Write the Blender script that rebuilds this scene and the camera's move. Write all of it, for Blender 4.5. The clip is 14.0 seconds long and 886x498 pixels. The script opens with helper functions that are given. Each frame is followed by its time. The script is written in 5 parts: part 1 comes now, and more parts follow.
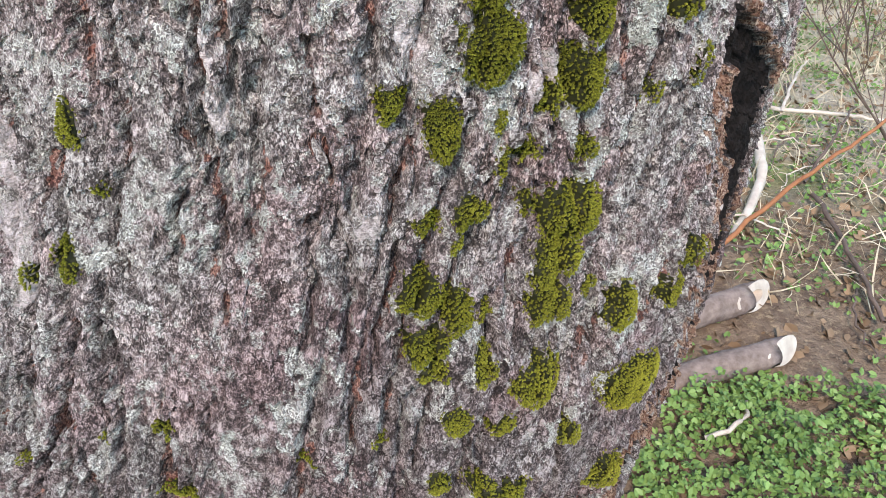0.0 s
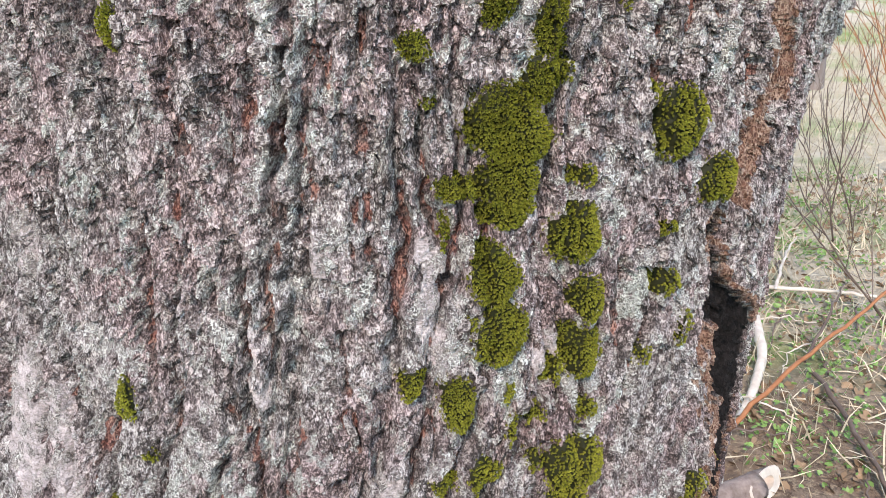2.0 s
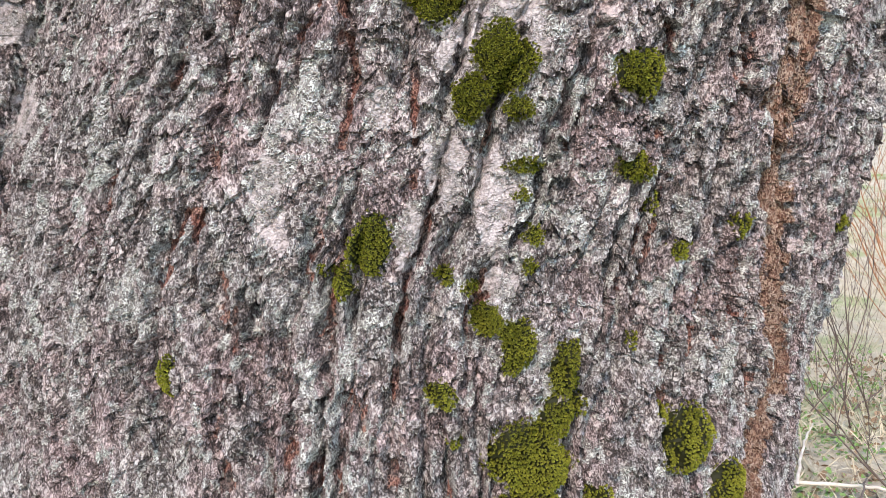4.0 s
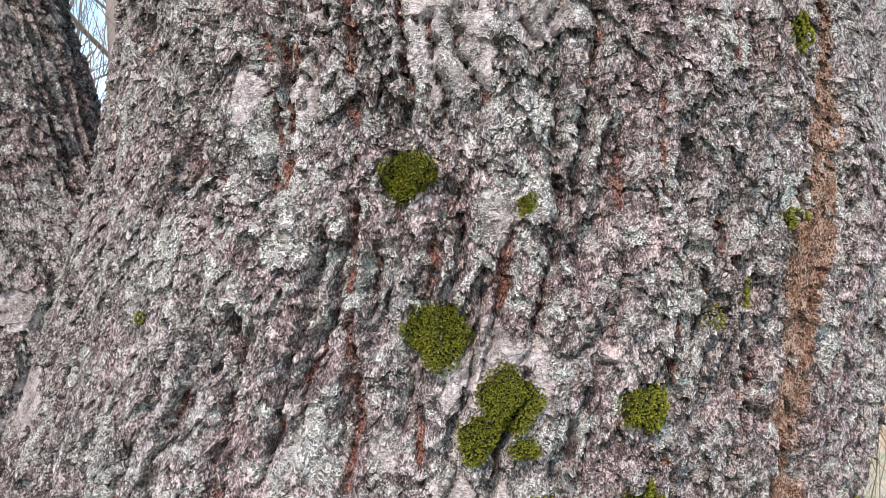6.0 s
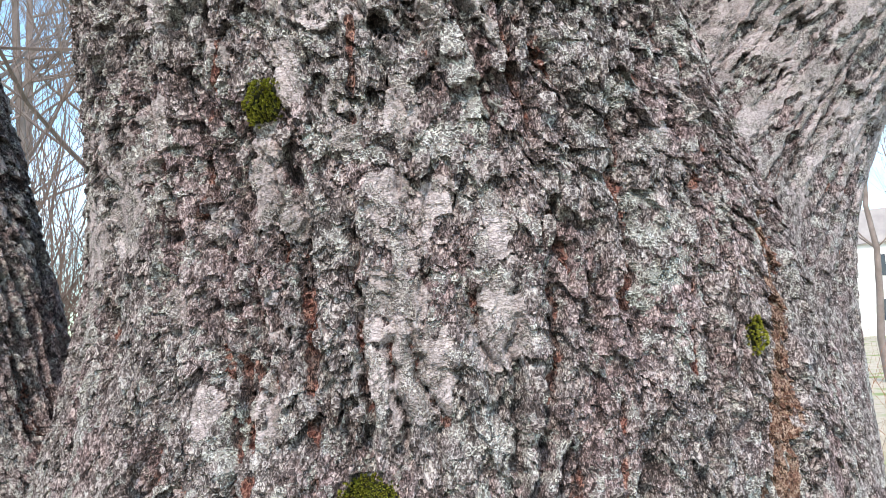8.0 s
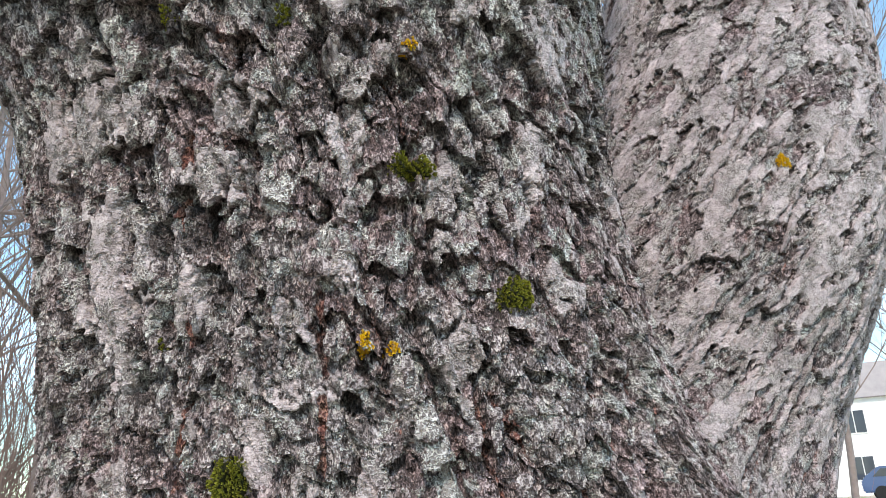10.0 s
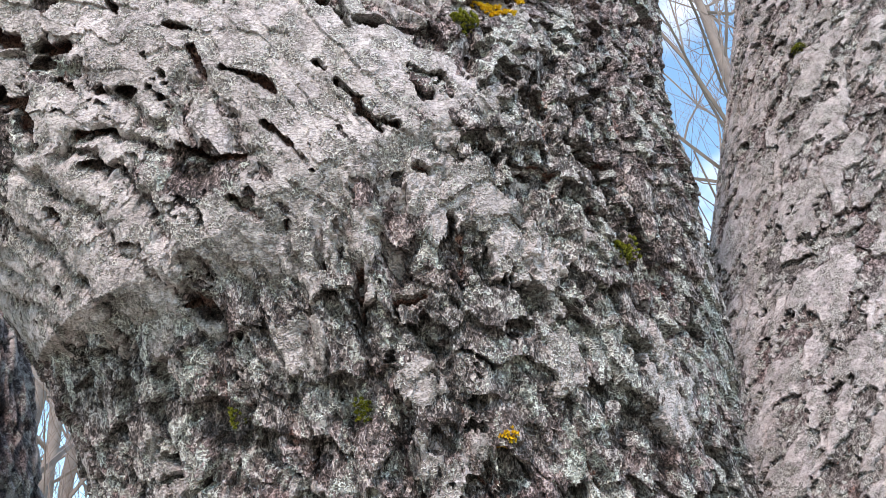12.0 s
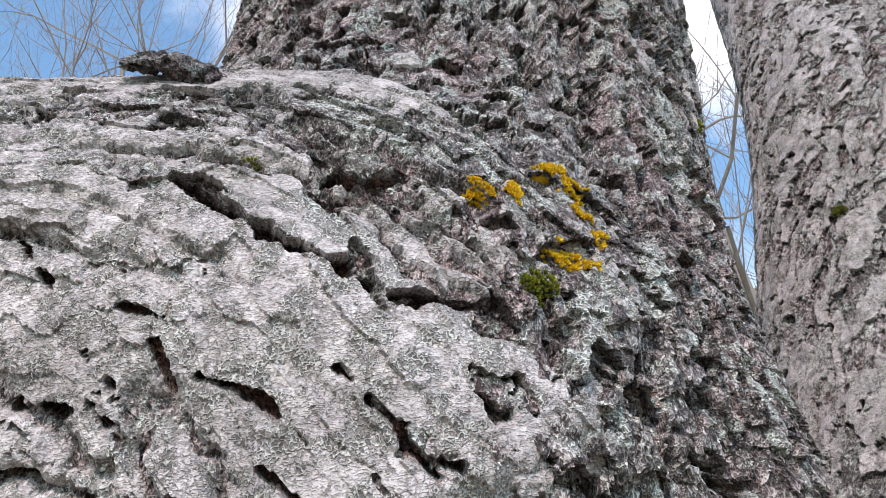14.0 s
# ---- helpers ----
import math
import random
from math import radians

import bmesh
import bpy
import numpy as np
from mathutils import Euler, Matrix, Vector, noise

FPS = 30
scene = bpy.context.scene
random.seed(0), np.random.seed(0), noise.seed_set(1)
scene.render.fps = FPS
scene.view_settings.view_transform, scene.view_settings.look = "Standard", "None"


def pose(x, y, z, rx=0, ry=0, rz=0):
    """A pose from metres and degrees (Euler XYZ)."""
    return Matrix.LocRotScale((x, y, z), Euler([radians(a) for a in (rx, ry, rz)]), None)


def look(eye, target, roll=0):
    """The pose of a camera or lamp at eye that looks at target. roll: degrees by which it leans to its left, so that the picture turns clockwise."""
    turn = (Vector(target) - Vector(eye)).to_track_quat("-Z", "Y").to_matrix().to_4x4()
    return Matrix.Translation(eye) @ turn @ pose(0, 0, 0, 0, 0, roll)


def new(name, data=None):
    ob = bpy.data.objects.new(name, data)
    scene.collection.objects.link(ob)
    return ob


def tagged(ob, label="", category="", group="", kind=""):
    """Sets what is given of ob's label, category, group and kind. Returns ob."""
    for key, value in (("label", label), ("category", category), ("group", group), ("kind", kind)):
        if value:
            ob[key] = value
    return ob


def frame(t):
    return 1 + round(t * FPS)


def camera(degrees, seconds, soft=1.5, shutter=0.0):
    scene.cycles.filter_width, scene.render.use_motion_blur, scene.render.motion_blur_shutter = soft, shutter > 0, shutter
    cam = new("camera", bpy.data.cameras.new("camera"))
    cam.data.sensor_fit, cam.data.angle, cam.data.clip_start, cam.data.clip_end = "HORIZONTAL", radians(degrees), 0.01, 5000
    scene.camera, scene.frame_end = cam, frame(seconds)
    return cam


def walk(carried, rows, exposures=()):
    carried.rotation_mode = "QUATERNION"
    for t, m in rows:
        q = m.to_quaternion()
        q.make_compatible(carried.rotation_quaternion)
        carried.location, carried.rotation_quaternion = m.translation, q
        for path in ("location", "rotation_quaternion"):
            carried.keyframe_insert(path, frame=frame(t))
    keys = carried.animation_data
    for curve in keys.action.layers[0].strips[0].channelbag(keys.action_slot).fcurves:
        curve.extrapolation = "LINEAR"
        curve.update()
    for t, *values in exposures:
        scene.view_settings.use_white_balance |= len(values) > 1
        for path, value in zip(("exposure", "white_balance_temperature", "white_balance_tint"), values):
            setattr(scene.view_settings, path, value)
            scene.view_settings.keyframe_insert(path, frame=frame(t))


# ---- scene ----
cam = camera(59.7, 14.0, soft=0.6)
METRES, EYE, TILT, LEAN, TURN = 1.05, 1.3, -34.0, 0.0, 0.0
ROWS = [
    (0.0, 0.0, 0.0, 0.0, -0.0, 0.0, 0.0),
    (0.5, -0.0038, -0.0151, 0.0174, 0.14, 2.9, 0.27),
    (1.0, -0.0039, -0.034, 0.0361, 0.24, 5.87, 0.64),
    (1.5, -0.0038, -0.0546, 0.0513, 0.33, 8.76, 0.87),
    (2.0, -0.0069, -0.0773, 0.0676, 0.44, 12.03, 1.06),
    (2.5, -0.0103, -0.0994, 0.0906, 0.59, 15.21, 1.24),
    (5.0, -0.0176, -0.1952, 0.2114, 1.41, 29.54, 1.91),
    (5.5, -0.0182, -0.2082, 0.24, 1.29, 31.98, 2.11),
    (6.0, -0.0174, -0.2243, 0.2741, 1.17, 34.52, 2.3),
    (6.5, -0.0126, -0.2418, 0.3014, 0.97, 36.46, 2.59),
    (7.0, -0.0069, -0.2663, 0.3276, 0.78, 38.14, 2.87),
    (9.5, 0.002, -0.3761, 0.4669, -1.65, 49.44, 4.28),
    (10.0, 0.0008, -0.4077, 0.4876, -2.04, 52.74, 4.72),
    (10.5, -0.0011, -0.4287, 0.511, -2.18, 55.49, 5.07),
    (11.0, -0.0043, -0.4476, 0.5421, -1.75, 58.38, 5.15),
    (11.5, 0.0118, -0.4729, 0.5886, 1.38, 61.79, 3.12),
    (12.0, 0.0161, -0.4888, 0.6252, 5.7, 64.36, 0.07),
    (12.5, -0.0131, -0.503, 0.6855, 6.82, 67.36, 0.01),
    (13.0, -0.0228, -0.5199, 0.735, 6.83, 69.94, 0.13),
    (13.5, -0.0159, -0.5324, 0.7706, 6.27, 71.41, 1.5),
    (14.0, -0.0203, -0.5351, 0.7971, 5.9, 72.39, 1.97),
]
walk(cam, [(t, pose(0, 0, EYE, TILT, LEAN, TURN) @ pose(METRES * x, METRES * y, METRES * z, 90 + pitch, roll, yaw)) for t, x, y, z, yaw, pitch, roll in ROWS],
     exposures=[(0.0, 0.55, 7200, 20), (2.5, 0.64, 7300, 22), (5.0, 0.62, 7300, 22), (7.0, 0.64, 7250, 21), (9.5, 0.44, 7150, 20), (10.5, 0.42, 7100, 20), (11.5, 0.62, 7050, 20), (12.5, 0.62, 7000, 20), (14.0, 0.38, 6900, 18)])

# ---- light ----
world = bpy.data.worlds.new("sky")
scene.world = world
world.use_nodes = True
wn, wl = world.node_tree.nodes, world.node_tree.links
wn.clear()
w_out, w_bg = wn.new("ShaderNodeOutputWorld"), wn.new("ShaderNodeBackground")
w_sky = wn.new("ShaderNodeTexSky")
w_sky.sky_type, w_sky.sun_disc = "NISHITA", False
SUN_EL, SUN_ROT = radians(48), radians(150)
w_sky.sun_elevation, w_sky.sun_rotation = SUN_EL, SUN_ROT
w_sky.air_density, w_sky.dust_density, w_sky.ozone_density = 1.2, 0.4, 2.0
w_geo, w_noise, w_ramp, w_mix = wn.new("ShaderNodeTexCoord"), wn.new("ShaderNodeTexNoise"), wn.new("ShaderNodeValToRGB"), wn.new("ShaderNodeMix")
w_noise.inputs["Scale"].default_value, w_noise.inputs["Detail"].default_value = 2.2, 7.0
w_ramp.color_ramp.elements[0].position, w_ramp.color_ramp.elements[1].position = 0.54, 0.74
w_mix.data_type = "RGBA"
w_mix.inputs["B"].default_value = (10.0, 10.2, 10.6, 1)
wl.new(w_geo.outputs["Generated"], w_noise.inputs["Vector"])
wl.new(w_noise.outputs["Fac"], w_ramp.inputs["Fac"])
wl.new(w_ramp.outputs["Color"], w_mix.inputs["Factor"])
w_gain = wn.new("ShaderNodeMix")
w_gain.data_type, w_gain.blend_type = "RGBA", "MULTIPLY"
w_gain.inputs["Factor"].default_value, w_gain.inputs["B"].default_value = 1.0, (1.03, 1.36, 1.36, 1)
wl.new(w_sky.outputs["Color"], w_gain.inputs["A"])
wl.new(w_gain.outputs["Result"], w_mix.inputs["A"])
wl.new(w_mix.outputs["Result"], w_bg.inputs["Color"])
wl.new(w_bg.outputs["Background"], w_out.inputs["Surface"])
w_bg.inputs["Strength"].default_value = 0.18
sun = new("sun", bpy.data.lights.new("sun", "SUN"))
sun.data.energy, sun.data.angle, sun.data.color = 2.7, radians(10), (1.0, 0.95, 0.88)
sun.matrix_world = look((-1.1, -4.2, 6.2), (0, 0.5, 1.6))

# ---- numeric noise ----
def hashed(ix, iy, seed):
    h = (ix.astype(np.uint32) * np.uint32(374761393) + iy.astype(np.uint32) * np.uint32(668265263) + np.uint32(seed * 2246822519 % 4294967296))
    h = (h ^ (h >> np.uint32(13))) * np.uint32(1274126177)
    h = (h ^ (h >> np.uint32(16))) * np.uint32(2654435761)
    return ((h ^ (h >> np.uint32(15))) & np.uint32(0xFFFFFF)).astype(np.float32) / np.float32(0xFFFFFF)


def gnoise(x, y, seed=0):
    """Gradient noise, about -1 to 1."""
    x, y = np.asarray(x, np.float32), np.asarray(y, np.float32)
    ix, iy = np.floor(x).astype(np.int64), np.floor(y).astype(np.int64)
    fx, fy = (x - ix).astype(np.float32), (y - iy).astype(np.float32)
    sx, sy = fx * fx * fx * (fx * (fx * 6 - 15) + 10), fy * fy * fy * (fy * (fy * 6 - 15) + 10)

    def corner(dx, dy):
        a = hashed(ix + dx, iy + dy, seed) * np.float32(2 * math.pi)
        return np.cos(a) * (fx - dx) + np.sin(a) * (fy - dy)
    top = corner(0, 0) * (1 - sx) + corner(1, 0) * sx
    low = corner(0, 1) * (1 - sx) + corner(1, 1) * sx
    return (top * (1 - sy) + low * sy) * np.float32(1.5)


def fbm(x, y, seed=0, octaves=4, gain=0.5):
    total, amp, f = 0, 1.0, 1.0
    for k in range(octaves):
        total = total + amp * gnoise(x * f, y * f, seed + 17 * k)
        amp, f = amp * gain, f * 2.03
    return total


def cells(x, y, seed=0):
    """Nearest and second distance, the cell's random number, and the offset from the cell's middle."""
    x, y = np.asarray(x, np.float32), np.asarray(y, np.float32)
    ix, iy = np.floor(x).astype(np.int64), np.floor(y).astype(np.int64)
    f1, f2 = np.full(x.shape, 9.0, np.float32), np.full(x.shape, 9.0, np.float32)
    rnd, ox, oy = np.zeros_like(x), np.zeros_like(x), np.zeros_like(x)
    for dx in (-1, 0, 1):
        for dy in (-1, 0, 1):
            cx, cy = ix + dx, iy + dy
            vx = (cx + hashed(cx, cy, seed) - x).astype(np.float32)
            vy = (cy + hashed(cx, cy, seed + 1) - y).astype(np.float32)
            d = np.sqrt(vx * vx + vy * vy)
            near = d < f1
            f2 = np.where(near, f1, np.minimum(f2, d))
            rnd = np.where(near, hashed(cx, cy, seed + 2), rnd)
            ox, oy = np.where(near, vx, ox), np.where(near, vy, oy)
            f1 = np.where(near, d, f1)
    return f1, f2, rnd, ox, oy


def step(a, b, x):
    t = np.clip((x - a) / (b - a), 0, 1)
    return t * t * (3 - 2 * t)


# ---- materials ----
def material(name):
    m = bpy.data.materials.new(name)
    m.use_nodes = True
    nt = m.node_tree
    return m, nt.nodes, nt.links, nt.nodes["Principled BSDF"]


def mixed(n, l, fac, a, b, how="MIX"):
    """A colour mix; a, b and fac are sockets or values."""
    mx = n.new("ShaderNodeMix")
    mx.data_type, mx.blend_type = "RGBA", how
    for key, v in (("Factor", fac), ("A", a), ("B", b)):
        if isinstance(v, (int, float)):
            mx.inputs[key].default_value = v
        elif isinstance(v, tuple):
            mx.inputs[key].default_value = (*v, 1)
        else:
            l.new(v, mx.inputs[key])
    return mx.outputs["Result"]


def noised(n, l, vec, scale, detail=4, rough=0.6, lo=0.3, hi=0.7):
    t, r = n.new("ShaderNodeTexNoise"), n.new("ShaderNodeMapRange")
    t.inputs["Scale"].default_value, t.inputs["Detail"].default_value, t.inputs["Roughness"].default_value = scale, detail, rough
    l.new(vec, t.inputs["Vector"])
    l.new(t.outputs["Fac"], r.inputs["Value"])
    r.inputs["From Min"].default_value, r.inputs["From Max"].default_value = lo, hi
    return r.outputs["Result"]


def maths(n, l, op, a, b):
    m = n.new("ShaderNodeMath")
    m.operation = op
    for k, v in enumerate((a, b)):
        if isinstance(v, (int, float)):
            m.inputs[k].default_value = v
        else:
            l.new(v, m.inputs[k])
    return m.outputs["Value"]


def bark_material():
    """Weathered bark: wiry fibres, small shingled scales, cracks, crusts of lichen, red furrows and bare wood."""
    m, n, l, p = material("bark")
    whole = n.new("ShaderNodeTexCoord").outputs["Object"]

    def attribute(name):
        a = n.new("ShaderNodeAttribute")
        a.attribute_name = name
        return a.outputs["Fac"]

    def scaled(x, y, z):
        t = n.new("ShaderNodeMapping")
        t.inputs["Scale"].default_value = (x, y, z)
        l.new(whole, t.inputs["Vector"])
        return t.outputs["Vector"]

    def band(value, lo, hi):
        r = n.new("ShaderNodeMapRange")
        r.interpolation_type = "SMOOTHSTEP"
        r.inputs["From Min"].default_value, r.inputs["From Max"].default_value = lo, hi
        l.new(value, r.inputs["Value"])
        return r.outputs["Result"]

    def add(*terms):
        """Sum of (socket, weight)."""
        total = None
        for v, w in terms:
            v = maths(n, l, "MULTIPLY", v, w)
            total = v if total is None else maths(n, l, "ADD", total, v)
        return total

    def times(a, b):
        return maths(n, l, "MULTIPLY", a, b)

    def less(a):
        return maths(n, l, "SUBTRACT", 1.0, a)

    def warped(source, scale, amount, detail=2):
        warp, sc, ad = n.new("ShaderNodeTexNoise"), n.new("ShaderNodeVectorMath"), n.new("ShaderNodeVectorMath")
        warp.inputs["Scale"].default_value, warp.inputs["Detail"].default_value = scale, detail
        l.new(source, warp.inputs["Vector"])
        sc.operation, sc.inputs["Scale"].default_value = "SCALE", amount
        l.new(warp.outputs["Color"], sc.inputs[0])
        l.new(source, ad.inputs[0])
        l.new(sc.outputs["Vector"], ad.inputs[1])
        return ad.outputs["Vector"]

    def shingles(source, scale, wobble):
        """Small ragged scales: a random value for each, and how far below its middle a place lies."""
        src = warped(source, scale * 0.9, wobble / scale)
        vo = n.new("ShaderNodeTexVoronoi")
        vo.inputs["Scale"].default_value = scale
        l.new(src, vo.inputs["Vector"])
        sub, sep, col = n.new("ShaderNodeVectorMath"), n.new("ShaderNodeSeparateXYZ"), n.new("ShaderNodeSeparateColor")
        sub.operation = "SUBTRACT"
        l.new(vo.outputs["Position"], sub.inputs[0])
        l.new(src, sub.inputs[1])
        l.new(sub.outputs["Vector"], sep.inputs["Vector"])
        l.new(vo.outputs["Color"], col.inputs["Color"])
        return col.outputs["Red"], times(sep.outputs["Z"], scale)

    def crackle(source, scale, width):
        """Thin lines between small plates, 1 in the line."""
        vo = n.new("ShaderNodeTexVoronoi")
        vo.feature = "DISTANCE_TO_EDGE"
        vo.inputs["Scale"].default_value = scale
        l.new(warped(source, scale * 0.9, 1.3 / scale, 3), vo.inputs["Vector"])
        return less(band(vo.outputs["Distance"], width * 0.3, width))

    def worms(source, scale, width, detail=1.5):
        """Tiny branching fibres and lobes: 1 on a lobe."""
        t = n.new("ShaderNodeTexNoise")
        t.inputs["Scale"].default_value, t.inputs["Detail"].default_value, t.inputs["Roughness"].default_value = scale, detail, 0.55
        l.new(source, t.inputs["Vector"])
        off = maths(n, l, "ABSOLUTE", maths(n, l, "SUBTRACT", t.outputs["Fac"], 0.5), 0)
        return less(band(off, width * 0.15, width))
    tall, flat = scaled(1, 1, 0.6), scaled(1, 1, 2.2)
    ra, ta = shingles(scaled(1, 1, 0.75), 170, 1.1)
    rb, tb = shingles(scaled(1, 1, 0.6), 300, 1.0)
    wire = worms(tall, 400, 0.12)
    lobes = worms(whole, 360, 0.10)
    wrinkle = worms(flat, 260, 0.14, 2.5)
    dust = noised(n, l, whole, 750, 2, 0.6, 0.3, 0.7)
    lines = times(crackle(tall, 120, 0.06), noised(n, l, whole, 30, 3, 0.6, 0.44, 0.56))
    fine = times(crackle(whole, 260, 0.09), noised(n, l, whole, 38, 3, 0.6, 0.44, 0.58))
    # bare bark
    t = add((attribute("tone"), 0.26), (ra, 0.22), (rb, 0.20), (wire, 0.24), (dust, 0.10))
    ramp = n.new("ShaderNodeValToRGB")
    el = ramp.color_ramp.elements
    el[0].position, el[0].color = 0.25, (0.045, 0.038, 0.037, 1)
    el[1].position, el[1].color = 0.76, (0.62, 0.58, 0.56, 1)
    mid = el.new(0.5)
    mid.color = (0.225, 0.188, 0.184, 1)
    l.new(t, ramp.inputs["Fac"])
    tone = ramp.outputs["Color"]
    tone = mixed(n, l, times(noised(n, l, whole, 11, 4, 0.6, 0.42, 0.6), 0.85), tone, mixed(n, l, 1.0, tone, (0.98, 0.80, 0.82), "MULTIPLY"))
    tone = mixed(n, l, times(noised(n, l, scaled(1.3, 1.3, 1), 15, 4, 0.6, 0.5, 0.62), 0.7), tone, mixed(n, l, 1.0, tone, (0.86, 0.90, 0.88), "MULTIPLY"))
    # crack lines coloured dark, standing for the tiny shadows in them
    tone = mixed(n, l, times(lines, 0.85), tone, (0.035, 0.028, 0.027))
    tone = mixed(n, l, times(fine, 0.7), tone, (0.06, 0.05, 0.047))
    # bark darker low on the trunk
    tone = mixed(n, l, times(attribute("low_dark"), 0.9), tone, mixed(n, l, 1.0, tone, (0.60, 0.54, 0.56), "MULTIPLY"))
    # crusts of grainy lichen
    coral = mixed(n, l, lobes, mixed(n, l, rb, (0.09, 0.08, 0.076), (0.36, 0.33, 0.315)), mixed(n, l, ra, (0.52, 0.51, 0.48), (0.80, 0.785, 0.75)))
    mint = mixed(n, l, lobes, mixed(n, l, rb, (0.10, 0.10, 0.09), (0.36, 0.37, 0.34)), mixed(n, l, ra, (0.48, 0.505, 0.465), (0.74, 0.77, 0.72)))
    patch = n.new("ShaderNodeTexNoise")
    patch.inputs["Scale"].default_value, patch.inputs["Detail"].default_value, patch.inputs["Roughness"].default_value = 55, 5, 0.72
    l.new(whole, patch.inputs["Vector"])
    crust = band(patch.outputs["Fac"], 0.545, 0.575)
    tone = mixed(n, l, times(crust, maths(n, l, "SUBTRACT", 0.85, times(attribute("low_dark"), 0.5))), tone, coral)
    spots = band(add((patch.outputs["Fac"], 1.0), (attribute("lichen"), 0.16)), 0.60, 0.63)
    tone = mixed(n, l, times(spots, 0.9), tone, mixed(n, l, noised(n, l, whole, 10, 3, 0.6, 0.52, 0.66), coral, mint))
    # furrows, bare wood, pale smooth crust, black rot and shade painted in pits and cracks
    ragged = noised(n, l, tall, 260, 3, 0.65, 0.25, 0.75)
    red = band(add((attribute("red"), 0.75), (ragged, 0.5)), 0.52, 0.72)
    rust = mixed(n, l, wire, mixed(n, l, rb, (0.05, 0.022, 0.02), (0.17, 0.062, 0.05)), mixed(n, l, ra, (0.26, 0.10, 0.075), (0.50, 0.27, 0.21)))
    rust = mixed(n, l, noised(n, l, whole, 42, 3, 0.6, 0.46, 0.56), rust, mixed(n, l, wire, (0.03, 0.02, 0.019), (0.16, 0.11, 0.10)))
    tone = mixed(n, l, times(red, 0.9), tone, rust)
    tone = mixed(n, l, times(band(add((attribute("orange"), 0.8), (ragged, 0.4)), 0.42, 0.62), 0.95), tone, mixed(n, l, wire, mixed(n, l, rb, (0.07, 0.032, 0.024), (0.20, 0.095, 0.065)), mixed(n, l, ra, (0.26, 0.14, 0.095), (0.48, 0.34, 0.26))))
    pale = mixed(n, l, add((wrinkle, 0.4), (rb, 0.3), (ra, 0.2), (dust, 0.2)), (0.23, 0.19, 0.188), (0.67, 0.585, 0.585))
    pale = mixed(n, l, times(noised(n, l, whole, 17, 4, 0.6, 0.45, 0.65), 0.2), pale, mixed(n, l, 1.0, pale, (0.93, 1.0, 0.92), "MULTIPLY"))
    scurf = band(patch.outputs["Fac"], 0.495, 0.525)
    pale = mixed(n, l, times(scurf, 0.85), pale, mixed(n, l, 1.0, coral, (0.93, 0.885, 0.885), "MULTIPLY"))
    pale = mixed(n, l, times(noised(n, l, whole, 24, 5, 0.7, 0.46, 0.58), 0.75), pale, mixed(n, l, 1.0, pale, (0.66, 0.655, 0.64), "MULTIPLY"))
    pale = mixed(n, l, times(fine, 0.35), pale, (0.10, 0.085, 0.08))
    shell = band(add((attribute("pale"), 0.8), (ragged, 0.45)), 0.52, 0.64)
    tone = mixed(n, l, shell, tone, pale)
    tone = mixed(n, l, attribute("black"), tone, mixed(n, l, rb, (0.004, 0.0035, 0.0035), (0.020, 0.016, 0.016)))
    l.new(tone, p.inputs["Base Color"])
    p.inputs["Roughness"].default_value = 0.92
    p.inputs["Specular IOR Level"].default_value = 0.2
    # relief of the fine parts, in metres
    grown = maths(n, l, "MAXIMUM", crust, spots)
    bare = add((ta, 0.0016), (ra, 0.0010), (tb, 0.0007), (rb, 0.0009), (wire, 0.0011), (dust, 0.0005), (lines, -0.0014), (fine, -0.0008))
    lump = add((lobes, 0.0018), (rb, 0.0012), (dust, 0.0006))
    smooth = add((wrinkle, 0.0006), (rb, 0.0007), (tb, 0.0006), (ta, 0.0012), (dust, 0.0003), (fine, -0.0007))
    mixv = n.new("ShaderNodeMix")
    l.new(grown, mixv.inputs[0])
    l.new(bare, mixv.inputs[2])
    l.new(lump, mixv.inputs[3])
    mixp = n.new("ShaderNodeMix")
    l.new(scurf, mixp.inputs[0])
    l.new(smooth, mixp.inputs[2])
    l.new(lump, mixp.inputs[3])
    mixs = n.new("ShaderNodeMix")
    l.new(shell, mixs.inputs[0])
    l.new(mixv.outputs[0], mixs.inputs[2])
    l.new(mixp.outputs[0], mixs.inputs[3])
    b = n.new("ShaderNodeBump")
    b.inputs["Strength"].default_value, b.inputs["Distance"].default_value = 1.0, 1.0
    l.new(mixs.outputs[0], b.inputs["Height"])
    l.new(b.outputs["Normal"], p.inputs["Normal"])
    return m


